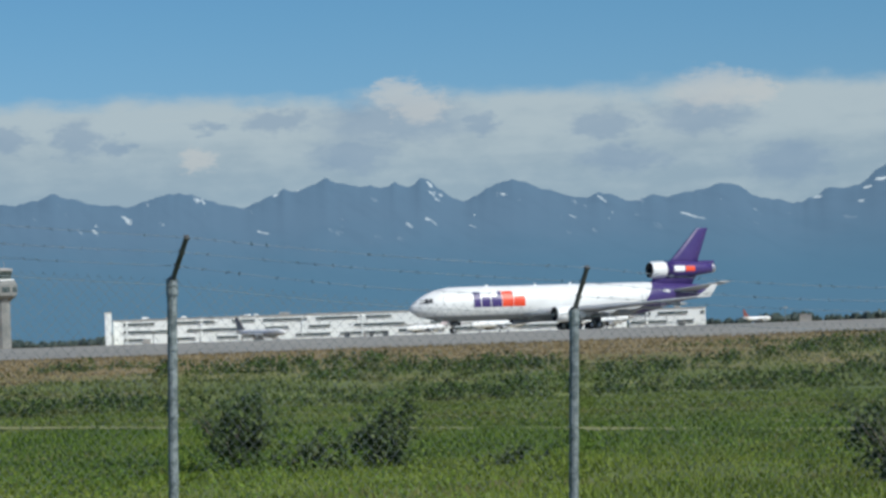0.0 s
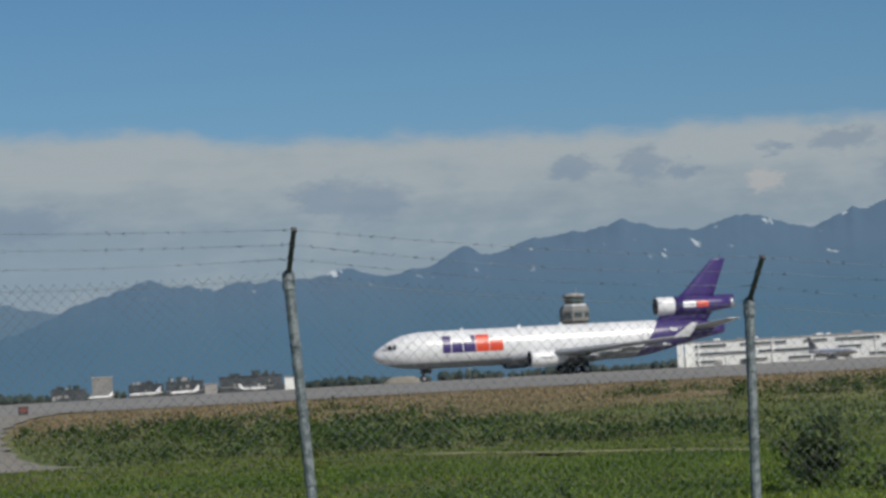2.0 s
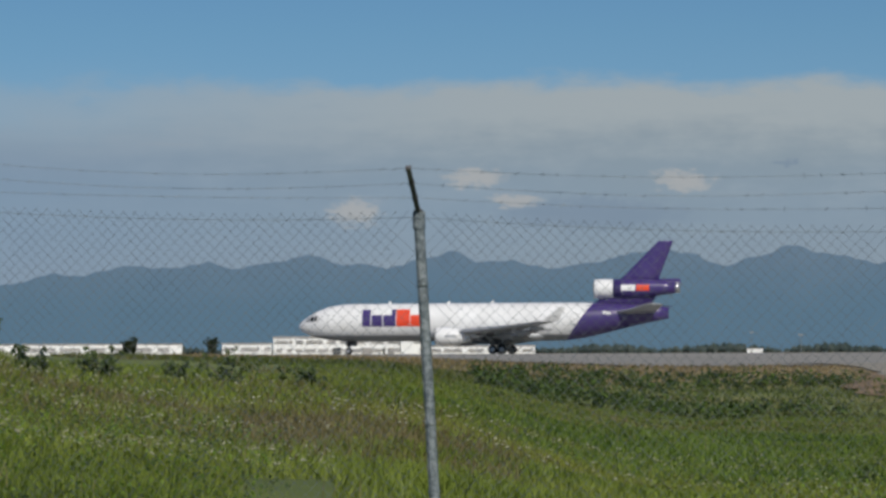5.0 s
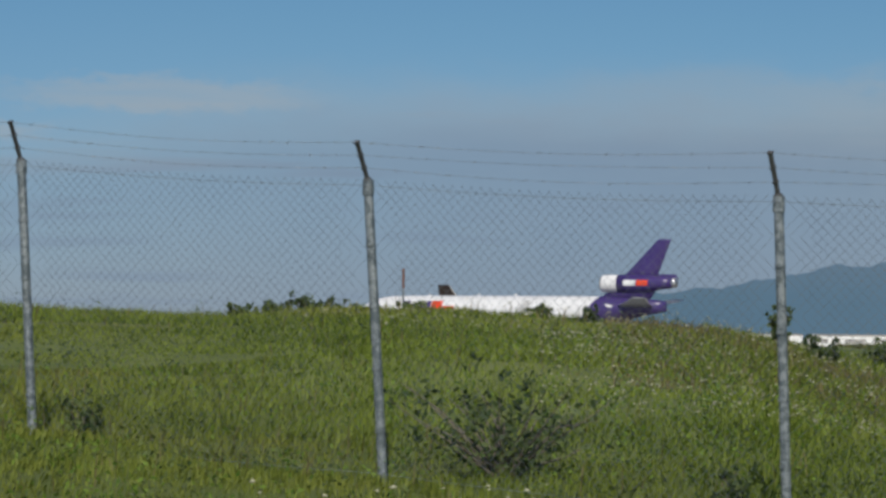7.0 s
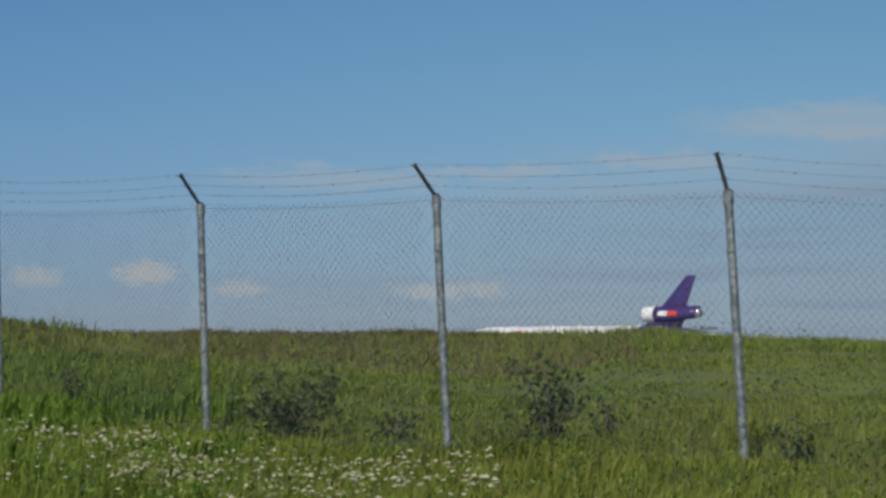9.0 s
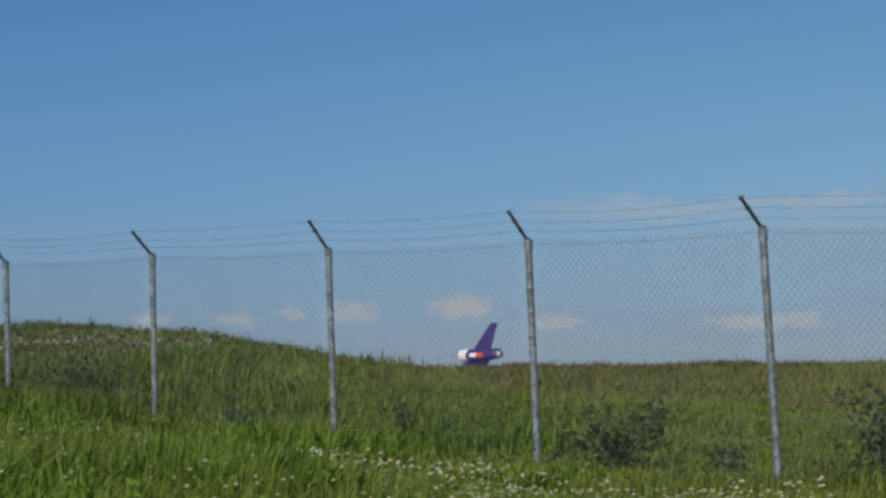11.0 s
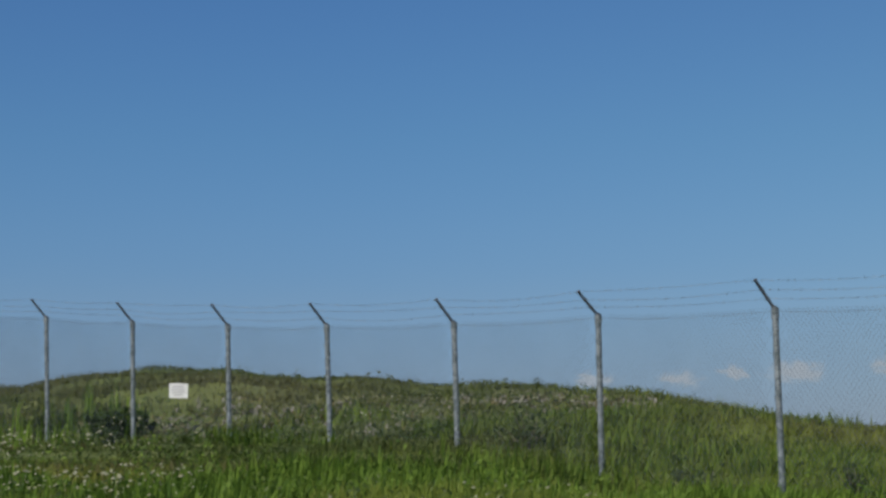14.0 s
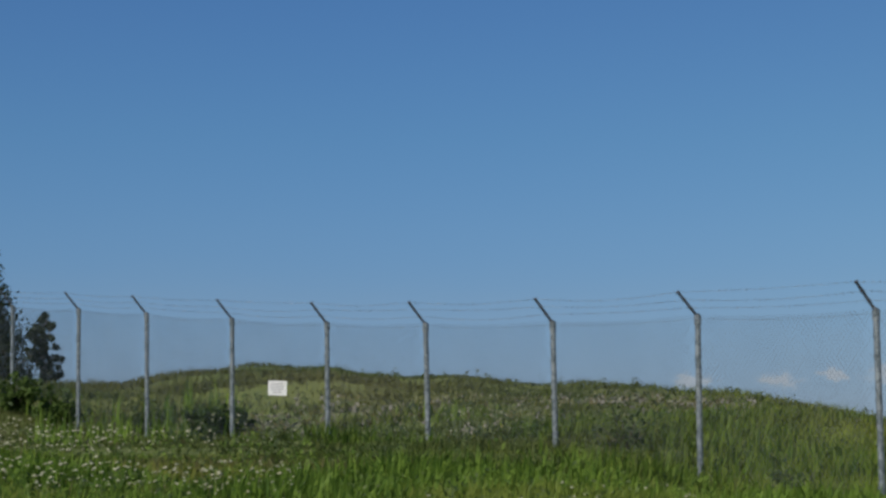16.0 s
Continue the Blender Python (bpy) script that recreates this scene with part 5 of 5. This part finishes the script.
# short grass on the mounds and the hill
s = scatter((14, 76), (27, 66), 330000)
s = pick(s, ~((s[3] > 39.5) & (s[3] < 49.0) & (s[2] > 46)))
p = patch(s[0], s[1], 0.4, 5.0)
far = s[3] + RNG.normal(0, 2.5, len(p)) > 54
worn = (patch(s[0], s[1], 0.9, 2.2) + RNG.normal(0, 0.06, len(p)) > 0.58) & (s[3] > 53.5) & (s[2] > 36) & (s[2] < 46)
for side, paint, words in ((~far, "blade", "green grass on the mounds"), (far & ~worn, "blade_dull", "dull olive grass on the hill")):
    q = pick(s, side)
    spikes("grass", q, 0.05 + 0.13 * p[side] * RNG.uniform(0.2, 1.4, len(q[0])), 0.012 + 0.0005 * q[2], paint, words)
s = scatter((39, 51), (46, 92), 60000)
spikes("dry_grass", s, RNG.uniform(0.05, 0.17, 60000), 0.05, "straw", "dry brown grass on the plain behind the fence")
s = scatter((39, 51), (44, 92), 30000)
spikes("grass", s, RNG.uniform(0.05, 0.16, 30000), 0.05, "blade_dull", "olive grass on the plain behind the fence")
s = scatter((37.5, 48), (33, 92), 45000)
s = pick(s, patch(s[0], s[1], 0.3, 1.7) + 0.25 * ease(s[2], 36, 60) > 0.5)
spikes("dry_grass", s, RNG.uniform(0.06, 0.2, len(s[0])), 0.012 + 0.0005 * s[2], "straw", "dry brown grass thinning out down the slope")
# the meadow towards the runway: lusher near the fence, mown and paler beyond
s = scatter((-38, 12), (20, 50), 130000)
p = patch(s[0], s[1], 0.3, 8.0)
spikes("grass", s, 0.07 + 0.16 * p * RNG.uniform(0.4, 1.2, len(p)), 0.014 + 0.0007 * s[2], "blade", "fresh green meadow grass beyond the fence")
s = scatter((-38, 12), (46, 86), 150000)
s = pick(s, off_path(s[0], s[1]))
p = patch(s[0], s[1], 0.22, 8.0)
spikes("grass", s, 0.07 + 0.26 * p * RNG.uniform(0.3, 1.2, len(p)), 0.03 + 0.0006 * s[2], "blade_meadow", "deep green grass in the middle of the meadow")
s = scatter((-38, 13), (80, 132), 150000)
s = pick(s, beside_road(s[0], s[1], 0.6) & (s[1] < 118) & off_path(s[0], s[1]))
spikes("grass", s, RNG.uniform(0.05, 0.17, len(s[0])), 0.05 + 0.0006 * s[2], "blade_mown", "pale olive grass at the foot of the bank")
# dry drifts through the meadow
s = scatter((-38, 14), (34, 112), 60000)
dry = 0.42 + 0.16 * ease(s[3], 2, -6)
s = pick(s, (patch(s[0], s[1] * 3.0, 0.09, 2.0) > dry) & beside_road(s[0], s[1], 0.6))
spikes("dry_grass", s, RNG.uniform(0.06, 0.2, len(s[0])), 0.02 + 0.0005 * s[2], "straw", "pale dry grass in drifts through the meadow")
# tufts of taller, darker grass in the foreground
s = scatter((46, 70), (12.5, 27), 70000)
clump = patch(s[0], s[1], 1.7, 9.0)
s = pick(s, clump > 0.47)
clump = clump[clump > 0.47]
blades("grass", s, (0.14 + 0.55 * (clump - 0.47)) * RNG.uniform(0.5, 1.2, len(clump)), 0.009 + 0.0006 * s[2], "blade_lush", "bright lush tufts of tall grass before the fence", 0.45)
# taller clumps behind the fence and stout stalks at its foot
s = scatter((49, 66), (24, 40), 26000)
clump = patch(s[0], s[1], 1.1, 2.5) * (s[1] > FENCE_Y - 1.5)
s = pick(s, clump > 0.56)
blades("grass", s, RNG.uniform(0.10, 0.36, len(s[0])), 0.009 + 0.0005 * s[2], "blade_meadow", "green clumps of tall grass at the foot of the fence", 0.4)
s = scatter((64.6, 69.2), (38, 47), 1600)
clump = patch(s[0], s[1], 1.4, 6.5)
s = pick(s, clump > 0.58)
blades("tall_weeds", s, RNG.uniform(0.15, 0.7, len(s[0])), 0.03, "blade_lush", "tall bright green weeds at the foot of the fence", 0.2)
# paler low grass on the mound's flank
s = scatter((8, 21), (22, 75), 60000)
s = pick(s, patch(s[0], s[1], 0.35, 7.0) > 0.35)
spikes("grass", s, RNG.uniform(0.07, 0.25, len(s[0])), 0.014 + 0.0006 * s[2], "blade", "light green grass on the flank of the mound")
s = scatter((8, 23), (26, 58), 30000)
s = pick(s, patch(s[0], s[1], 0.28, 4.0) > 0.42)
spikes("dry_grass", s, RNG.uniform(0.06, 0.22, len(s[0])), 0.012 + 0.0005 * s[2], "straw", "pale dry grass on the flank of the mound")
# dry stalks among the green
s = scatter((10, 76), (9, 60), 9000)
s = pick(s, (patch(s[0], s[1], 0.5, 1.0) > 0.42) & ~((s[3] > 46) & (s[2] > 28)))
blades("dry_grass", s, RNG.uniform(0.15, 0.36, len(s[0])), 0.003 + 0.0003 * s[2], "straw", "dry grass stalks among the green", 0.3)
# the bank: rough green grass, with dry brown grass and bare earth towards its top
s = scatter((-38, 18), (112, 215), 150000)
level_ = s[1] + 30 * (patch(s[0], s[1], 0.16, 1.0) - 0.5) + RNG.normal(0, 3.0, len(s[0]))
here = beside_road(s[0], s[1], 0.5) & (s[1] > 116) & (s[1] < 171)
low_ = here & (level_ < 153) & (s[1] + RNG.normal(0, 1.5, len(s[0])) < 160)
q = pick(s, low_)
spikes("grass", q, RNG.uniform(0.08, 0.3, len(q[0])), 0.11, "blade_bank", "rough green and brown grass on the runway bank")
q = pick(s, here & ~low_)
spikes("dry_grass", q, RNG.uniform(0.06, 0.28, len(q[0])), 0.11, "bank_straw", "dry tan grass on top of the bank")


def leaf_cloud(centres, radius, per, size):
    """Leaf quads round many centres, as vertices and triangles."""
    n = len(centres) * per
    c = np.repeat(centres, per, 0)
    o = RNG.normal(0, 1, (n, 3))
    o /= np.linalg.norm(o, axis=1)[:, None]
    o *= (RNG.uniform(0.2, 1.0, n) ** 0.5)[:, None] * np.repeat(radius, per)[:, None]
    p = c + o
    u = RNG.normal(0, 1, (n, 3))
    u /= np.linalg.norm(u, axis=1)[:, None]
    w = np.cross(u, RNG.normal(0, 1, (n, 3)))
    w /= np.linalg.norm(w, axis=1)[:, None]
    q = size * RNG.uniform(0.6, 1.3, n)[:, None]
    v = np.stack([p - u * q, p + w * q * 0.45, p + u * q, p - w * q * 0.45], 1).reshape(-1, 3)
    k = np.arange(n)[:, None, None] * 4
    return v, (k + np.array([[0, 1, 2], [0, 2, 3]])[None]).reshape(-1, 3)


# low shrubs in drifts on the bank
s = scatter((-38, 9), (112, 205), 9000)
s = pick(s, (patch(s[0], s[1], 0.16, 4.0) + RNG.normal(0, 0.05, len(s[0])) > 0.45) & (s[1] > 118) & (s[1] + 30 * (patch(s[0], s[1], 0.16, 1.0) - 0.5) < 152) & (s[1] < 157) & beside_road(s[0], s[1], 0.9))
v, t = leaf_cloud(np.stack([s[0], s[1], surface_height(s[0], s[1]) + 0.15], -1), RNG.uniform(0.25, 0.8, len(s[0])), 30, 0.12)
half = len(t) // 2
fast_mesh("bank_shrubs", v, t[:half], "shrub_bright", "low green shrubs in drifts on the runway bank", "shrubs")
fast_mesh("bank_shrubs", v, t[half:], "shrub", "low dark green shrubs in drifts on the runway bank", "shrubs")
# darker rank weeds in the middle of the meadow
s = scatter((-38, 4), (46, 82), 2600)
s = pick(s, patch(s[0], s[1], 0.21, 6.0) + RNG.normal(0, 0.06, len(s[0])) > 0.52)
v, t = leaf_cloud(np.stack([s[0], s[1], surface_height(s[0], s[1]) + 0.1], -1), RNG.uniform(0.12, 0.4, len(s[0])), 30, 0.045)
fast_mesh("meadow_weeds", v, t, "shrub_bright", "rank green weeds in drifts across the meadow", "weeds")
# weathered stalks, stones and pale weeds on the worn flank of the hill
s = scatter((53.5, 69), (36, 44.5), 1700)
s = pick(s, patch(s[0], s[1], 0.9, 2.2) + RNG.normal(0, 0.05, 1700) > 0.54)
third = len(s[0]) // 3
for k, (paint, words) in enumerate((("puff_dull", "pale grey weathered weeds on the worn hillside"), ("straw", "dry brown stalks on the worn hillside"), ("leaf", "dull green weeds on the worn hillside"))):
    q = tuple(w[k * third:(k + 1) * third] for w in s)
    v, t = leaf_cloud(np.stack([q[0], q[1], surface_height(q[0], q[1]) + 0.06], -1), RNG.uniform(0.05, 0.2, third), 14, 0.035)
    fast_mesh("hill_weeds", v, t, paint, words, "weeds")
# weeds that roughen the hill's skyline and flank
s = scatter((49, 72), (30, 52), 1300)
v, t = leaf_cloud(np.stack([s[0], s[1], surface_height(s[0], s[1]) + 0.05], -1), RNG.uniform(0.05, 0.16, len(s[0])), 22, 0.03)
half = len(t) // 2
fast_mesh("hill_weeds", v, t[:half], "blade_dull", "low olive weeds all over the hill", "weeds")
fast_mesh("hill_weeds", v, t[half:], "blade_bank", "low brownish green weeds all over the hill", "weeds")


# broad-leaved weeds that break up the grass
for turns, radii, count, paint, words in (((13, 74), (12, 30), 2000, "blade_lush", "low bright broad-leaved weeds in the grass"), ((13, 74), (13, 36), 1800, "leaf", "low dull weeds among the grass"),
                                          ((-36, 5), (26, 70), 1500, "blade", "low light green weeds in the meadow"), ((-36, 4), (26, 80), 1300, "blade_lush", "low bright weeds in the meadow")):
    s = scatter(turns, radii, count)
    k = patch(s[0], s[1], 0.6, count * 0.01) > 0.40
    s = tuple(w[k] for w in s)
    v, t = leaf_cloud(np.stack([s[0], s[1], surface_height(s[0], s[1]) + 0.10 + 0.002 * s[2]], -1), RNG.uniform(0.08, 0.24, len(s[0])) * (0.7 + 0.02 * s[2]), 18, 0.022 if turns[0] > 0 else 0.032)
    fast_mesh("weeds", v, t, paint, words, "weeds")


def bush(turn, r, wide, tall, label, leaves=60, size=0.035, stems=9, material="leaf", base=None):
    """A leafy bush: bent stems from one root and leaves in clumps along them."""
    thing = tagged(new("bush"), label, "bush")
    x, y = -r * math.sin(radians(turn)), r * math.cos(radians(turn))
    z = float(surface_height(x, y)) - 0.03
    bm = bmesh.new()
    tips = []
    for _ in range(int(stems * 1.5)):
        a, spread = RNG.uniform(0, math.tau), RNG.uniform(0.1, 0.55) * wide
        h = tall * RNG.uniform(0.45, 1.08)
        pts = [Vector((x, y, z)) + Vector((math.cos(a) * spread * f_ ** 1.3, math.sin(a) * spread * f_ ** 1.3, h * f_)) + Vector(RNG.normal(0, 0.03 * wide, 3)) * f_ for f_ in (0, 0.35, 0.7, 1.0)]
        add_tube(bm, pts, [0.012 * tall + 0.006, 0.008 * tall + 0.004, 0.006 * tall + 0.002, 0.002], 5)
        for f_ in (0.3, 0.5, 0.7, 0.85, 1.0):
            i = min(int(f_ * 3), 2)
            tips.append(pts[i].lerp(pts[i + 1], f_ * 3 - i) + Vector(RNG.normal(0, 0.05 * wide, 3)))
    part("stem", bm, "bark", thing)
    v, t = leaf_cloud(np.array([tuple(p) for p in tips]), RNG.uniform(0.04, 0.12, len(tips)) * min(wide, tall * 1.4), int(leaves * 0.2), size * 1.15)
    put_mesh("foliage", v, t, material, thing)


for turn, r, wide, tall, leaves, size, stems in (
        (-20.7, 48.5, 2.1, 1.3, 100, 0.055, 20), (-22.3, 48, 1.4, 0.65, 90, 0.055, 12), (-23.9, 48.5, 1.7, 1.15, 95, 0.055, 15), (-26.6, 46, 1.3, 0.4, 70, 0.05, 9),
        (-34.9, 37, 2.0, 1.25, 100, 0.045, 22), (-15.2, 42, 1.0, 0.4, 60, 0.05, 8), (-9.6, 44, 1.0, 0.45, 50, 0.05, 7), (0.4, 45, 0.9, 0.4, 50, 0.05, 7)):
    bush(turn, r, wide, tall, "dark green leafy bush in the meadow behind the fence", leaves, size, stems)
for turn, r, wide, tall, leaves, size, stems in (
        (25.3, 20.0, 1.7, 0.72, 34, 0.034, 24), (39.35, 22.8, 0.75, 0.86, 40, 0.032, 13), (38.2, 22.9, 0.35, 0.45, 30, 0.026, 5), (45.0, 24.6, 1.0, 0.64, 60, 0.03, 16),
        (34.3, 21.0, 0.40, 0.34, 40, 0.026, 6), (20.5, 18.8, 0.40, 0.30, 40, 0.026, 6), (42.6, 24.0, 0.35, 0.40, 35, 0.026, 6), (49.5, 27.5, 0.4, 0.35, 35, 0.026, 6),
        (52.9, 29.0, 0.6, 0.35, 35, 0.03, 6), (56.4, 32.2, 0.9, 0.45, 40, 0.03, 8), (66.6, 44.0, 0.9, 0.5, 50, 0.035, 8)):
    bush(turn, r, wide, tall, "grey-green leafy bush at the foot of the fence", leaves, size, stems)
for turn, r, wide, tall in ((65.3, 42.0, 0.8, 0.5), (64.8, 42.0, 0.6, 0.4), (68.4, 46.5, 0.9, 0.55), (69.3, 47.5, 0.9, 0.6)):
    bush(turn, r, wide, tall, "dark green thicket behind the fence", 90, 0.045, 16, "shrub_bright")
for turn, r, wide, tall in ((29.4, 46.5, 0.8, 0.46), (28.6, 46.5, 0.7, 0.38), (30.2, 46.5, 0.7, 0.38), (30.9, 47, 0.6, 0.3), (27.2, 46, 0.5, 0.22), (24.4, 45, 0.4, 0.25), (23.4, 45, 0.35, 0.3),
                            (19.3, 44, 0.55, 0.75), (18.4, 43, 0.6, 0.45), (16.9, 46, 0.9, 0.5), (15.4, 50, 0.9, 0.55), (14.2, 52, 1.3, 0.7), (12.6, 52, 0.9, 0.4), (35.8, 46.5, 0.4, 0.12)):
    bush(turn, r, wide, tall, "small bush standing on the grassy mound", 75, 0.04, 9)
for turn, r, wide, tall in ((14.6, 900, 5.0, 5.4), (16.25, 900, 5.5, 5.6), (16.4, 900, 3.0, 4.4)):
    bush(turn, r, wide, tall, "round dark tree before the white sheds", 40, 0.5, 12, "leaf_far")


def tree(turn, r, tall, wide, label, conifer=False, limbs=34, low=0.35):
    """A tapered trunk, limbs and a ragged crown of leaf clumps."""
    thing = tagged(new("tree"), label, "tree")
    x, y = -r * math.sin(radians(turn)), r * math.cos(radians(turn))
    z = float(ground_height(x, y)) - 0.1
    root = Vector((x, y, z))
    bm = bmesh.new()
    add_tube(bm, [root, root + Vector((0.1, 0, tall * 0.4)), root + Vector((-0.05, 0.1, tall * 0.75)), root + Vector((0, 0, tall * 0.97))], [0.16, 0.12, 0.07, 0.02], 8)
    centres, sizes = [], []
    for i in range(limbs):
        f_ = RNG.uniform(low, 1.0)
        reach = wide * (1.05 - f_) * RNG.uniform(0.5, 1.1) if conifer else wide * math.sin(math.pi * min(1, (f_ - 0.22) / 0.85)) * RNG.uniform(0.35, 1.1)
        a = RNG.uniform(0, math.tau)
        end = root + Vector((math.cos(a) * reach, math.sin(a) * reach, tall * f_ + (-0.1 if conifer else 0.1) * reach))
        start = root + Vector((0, 0, tall * f_ * 0.85))
        add_tube(bm, [start, start.lerp(end, 0.5) + Vector((0, 0, 0.1)), end], [0.05, 0.03, 0.01], 5)
        for g in (0.45, 0.75, 1.0):
            centres.append(tuple(start.lerp(end, g) + Vector(RNG.normal(0, 0.12, 3))))
            sizes.append(RNG.uniform(0.2, 0.42) * wide * 0.45)
    part("trunk", bm, "bark", thing, "grey trunk with limbs")
    v, t = leaf_cloud(np.array(centres), np.array(sizes), 46, 0.11)
    put_mesh("crown", v, t, "leaf_far", thing, "dark green crown")


tree(68.7, 112, 5.9, 1.05, "small dark leafy tree behind the hill", limbs=36, low=0.25)
tree(70.15, 108, 8.2, 4.4, "tall dark leafy tree behind the hill", conifer=True, limbs=170, low=0.08)


def seed_heads(name, turns, radii, count, tall, size, label, threshold=0.5, scale=0.8, seed=1.0, material="puff"):
    """Round pale flower heads on stalks, in drifts."""
    s_ = scatter(turns, radii, count)
    keep_ = patch(s_[0], s_[1], scale, seed) > threshold
    x, y = s_[0][keep_], s_[1][keep_]
    n = len(x)
    z = surface_height(x, y) + tall * RNG.uniform(0.55, 1.2, n)
    r = size * RNG.uniform(0.4, 1.5, n)
    shape = np.array([(1, 0, 0), (-1, 0, 0), (0, 1, 0), (0, -1, 0), (0, 0, 0.45), (0, 0, -0.45)], float)
    v = np.stack([x, y, z], -1)[:, None] + shape[None] * r[:, None, None] * RNG.uniform(0.7, 1.3, (n, 6, 1)) + RNG.normal(0, 0.10, (n, 6, 3)) * r[:, None, None]
    k = np.arange(n)[:, None, None] * 6
    tri = np.array([[0, 2, 4], [2, 1, 4], [1, 3, 4], [3, 0, 4], [2, 0, 5], [1, 2, 5], [3, 1, 5], [0, 3, 5]])
    fast_mesh(name, v.reshape(-1, 3), (k + tri[None]).reshape(-1, 3), material, label, "flowers")


seed_heads("seed_heads", (24, 55), (11, 17.5), 480, 0.22, 0.022, "scattered flat white flower heads before the fence", 0.40, 0.9, 1.0)
seed_heads("seed_heads", (24, 55), (11, 16.5), 650, 0.2, 0.013, "drifts of small white seed heads before the fence", 0.52, 1.3, 1.5)
seed_heads("seed_heads", (14, 30), (24, 40), 1300, 0.24, 0.017, "drifts of white seed heads behind the fence", 0.56, 0.4, 2.0)
seed_heads("seed_heads", (9, 21), (36, 56), 700, 0.22, 0.026, "pale drifts of seed heads below the mound", 0.50, 0.25, 6.0)
seed_heads("seed_heads", (12, 24.5), (23.5, 33), 1900, 0.16, 0.017, "pale band of seed heads on the flank of the mound", 0.44, 0.5, 2.6)
seed_heads("seed_heads", (-8, 12), (34, 60), 1500, 0.28, 0.024, "scattered white seed heads in the meadow", 0.60, 0.3, 3.0)
seed_heads("seed_heads", (63.5, 74), (20, 34), 1700, 0.34, 0.020, "bank of white seed heads beside the fence", 0.46, 0.5, 4.0)
seed_heads("seed_heads", (55, 66), (36, 43.5), 700, 0.16, 0.019, "pale seed heads in drifts on the hill", 0.60, 0.35, 7.0)
seed_heads("seed_heads", (48, 66), (11, 20), 500, 0.3, 0.013, "scattered seed heads in the tall grass", 0.5, 0.8, 5.0)
seed_heads("seed_heads", (40.5, 53), (15.0, 23.0), 1700, 0.2, 0.024, "creamy flower heads in clusters before the fence", 0.46, 1.1, 3.3)
seed_heads("buttercups", (20, 45), (11, 16), 120, 0.25, 0.014, "few yellow buttercups in the grass", 0.55, 1.0, 8.0, "yellow")


def build_crate():
    """A low rusty slatted crate standing in the meadow grass."""
    crate = tagged(new("wooden_crate"), "weathered reddish-brown slatted crate in the meadow grass", "crate")
    r, turn = 27.0, -14.85
    base = polar(turn, r)
    top = EYE - r * math.tan(radians(3.0))
    low = float(surface_height(base.x, base.y)) - 0.02
    crate.matrix_world = Matrix.Translation((base.x, base.y, low)) @ Matrix.Rotation(radians(turn + 180 + 4), 4, "Z")
    tall = max(top - low, 0.25)
    for dy in (-0.22, 0.22):
        for k in range(6):
            bm = bmesh.new()
            add_box(bm, (-0.27 + 0.108 * k, dy, tall / 2), (0.075, 0.02, tall - 0.02), 0.004)
            part("slat", bm, "rust", crate)
        bm = bmesh.new()
        add_box(bm, (0, dy, tall - 0.03), (0.66, 0.045, 0.06), 0.006)
        part("rail", bm, "bark", crate)
    bm = bmesh.new()
    add_box(bm, (0, 0, 0.05), (0.62, 0.42, 0.05), 0.004)
    part("crate_floor", bm, "bark", crate)


build_crate()


# ---- what moves ----
def motions():
    level = EYE - 0.15 + 0.06
    rows = []
    for i in range(33):
        t = i * 0.5
        tail = 249.5 - 50.75 * t - 1.16 * t * t + float(np.interp(t, [0, 2, 3.5, 4.5, 6.5, 7.5, 8.5, 9.5, 11, 12], [-0.35, 0.2, 0.2, -0.3, -1.1, -1.6, -1.9, -0.6, 1.4, 1.8]))
        rows.append((t, pose(tail - 59.75, 415, level)))
    walk(cargo_jet, rows)
    rows = []
    for i in range(17):
        t = float(i)
        rows.append((t, pose(-246 + 15.5 * (t - 6.3), 560, level, 0, 0, 180)))
    walk(taxiing_jet, rows)


motions()
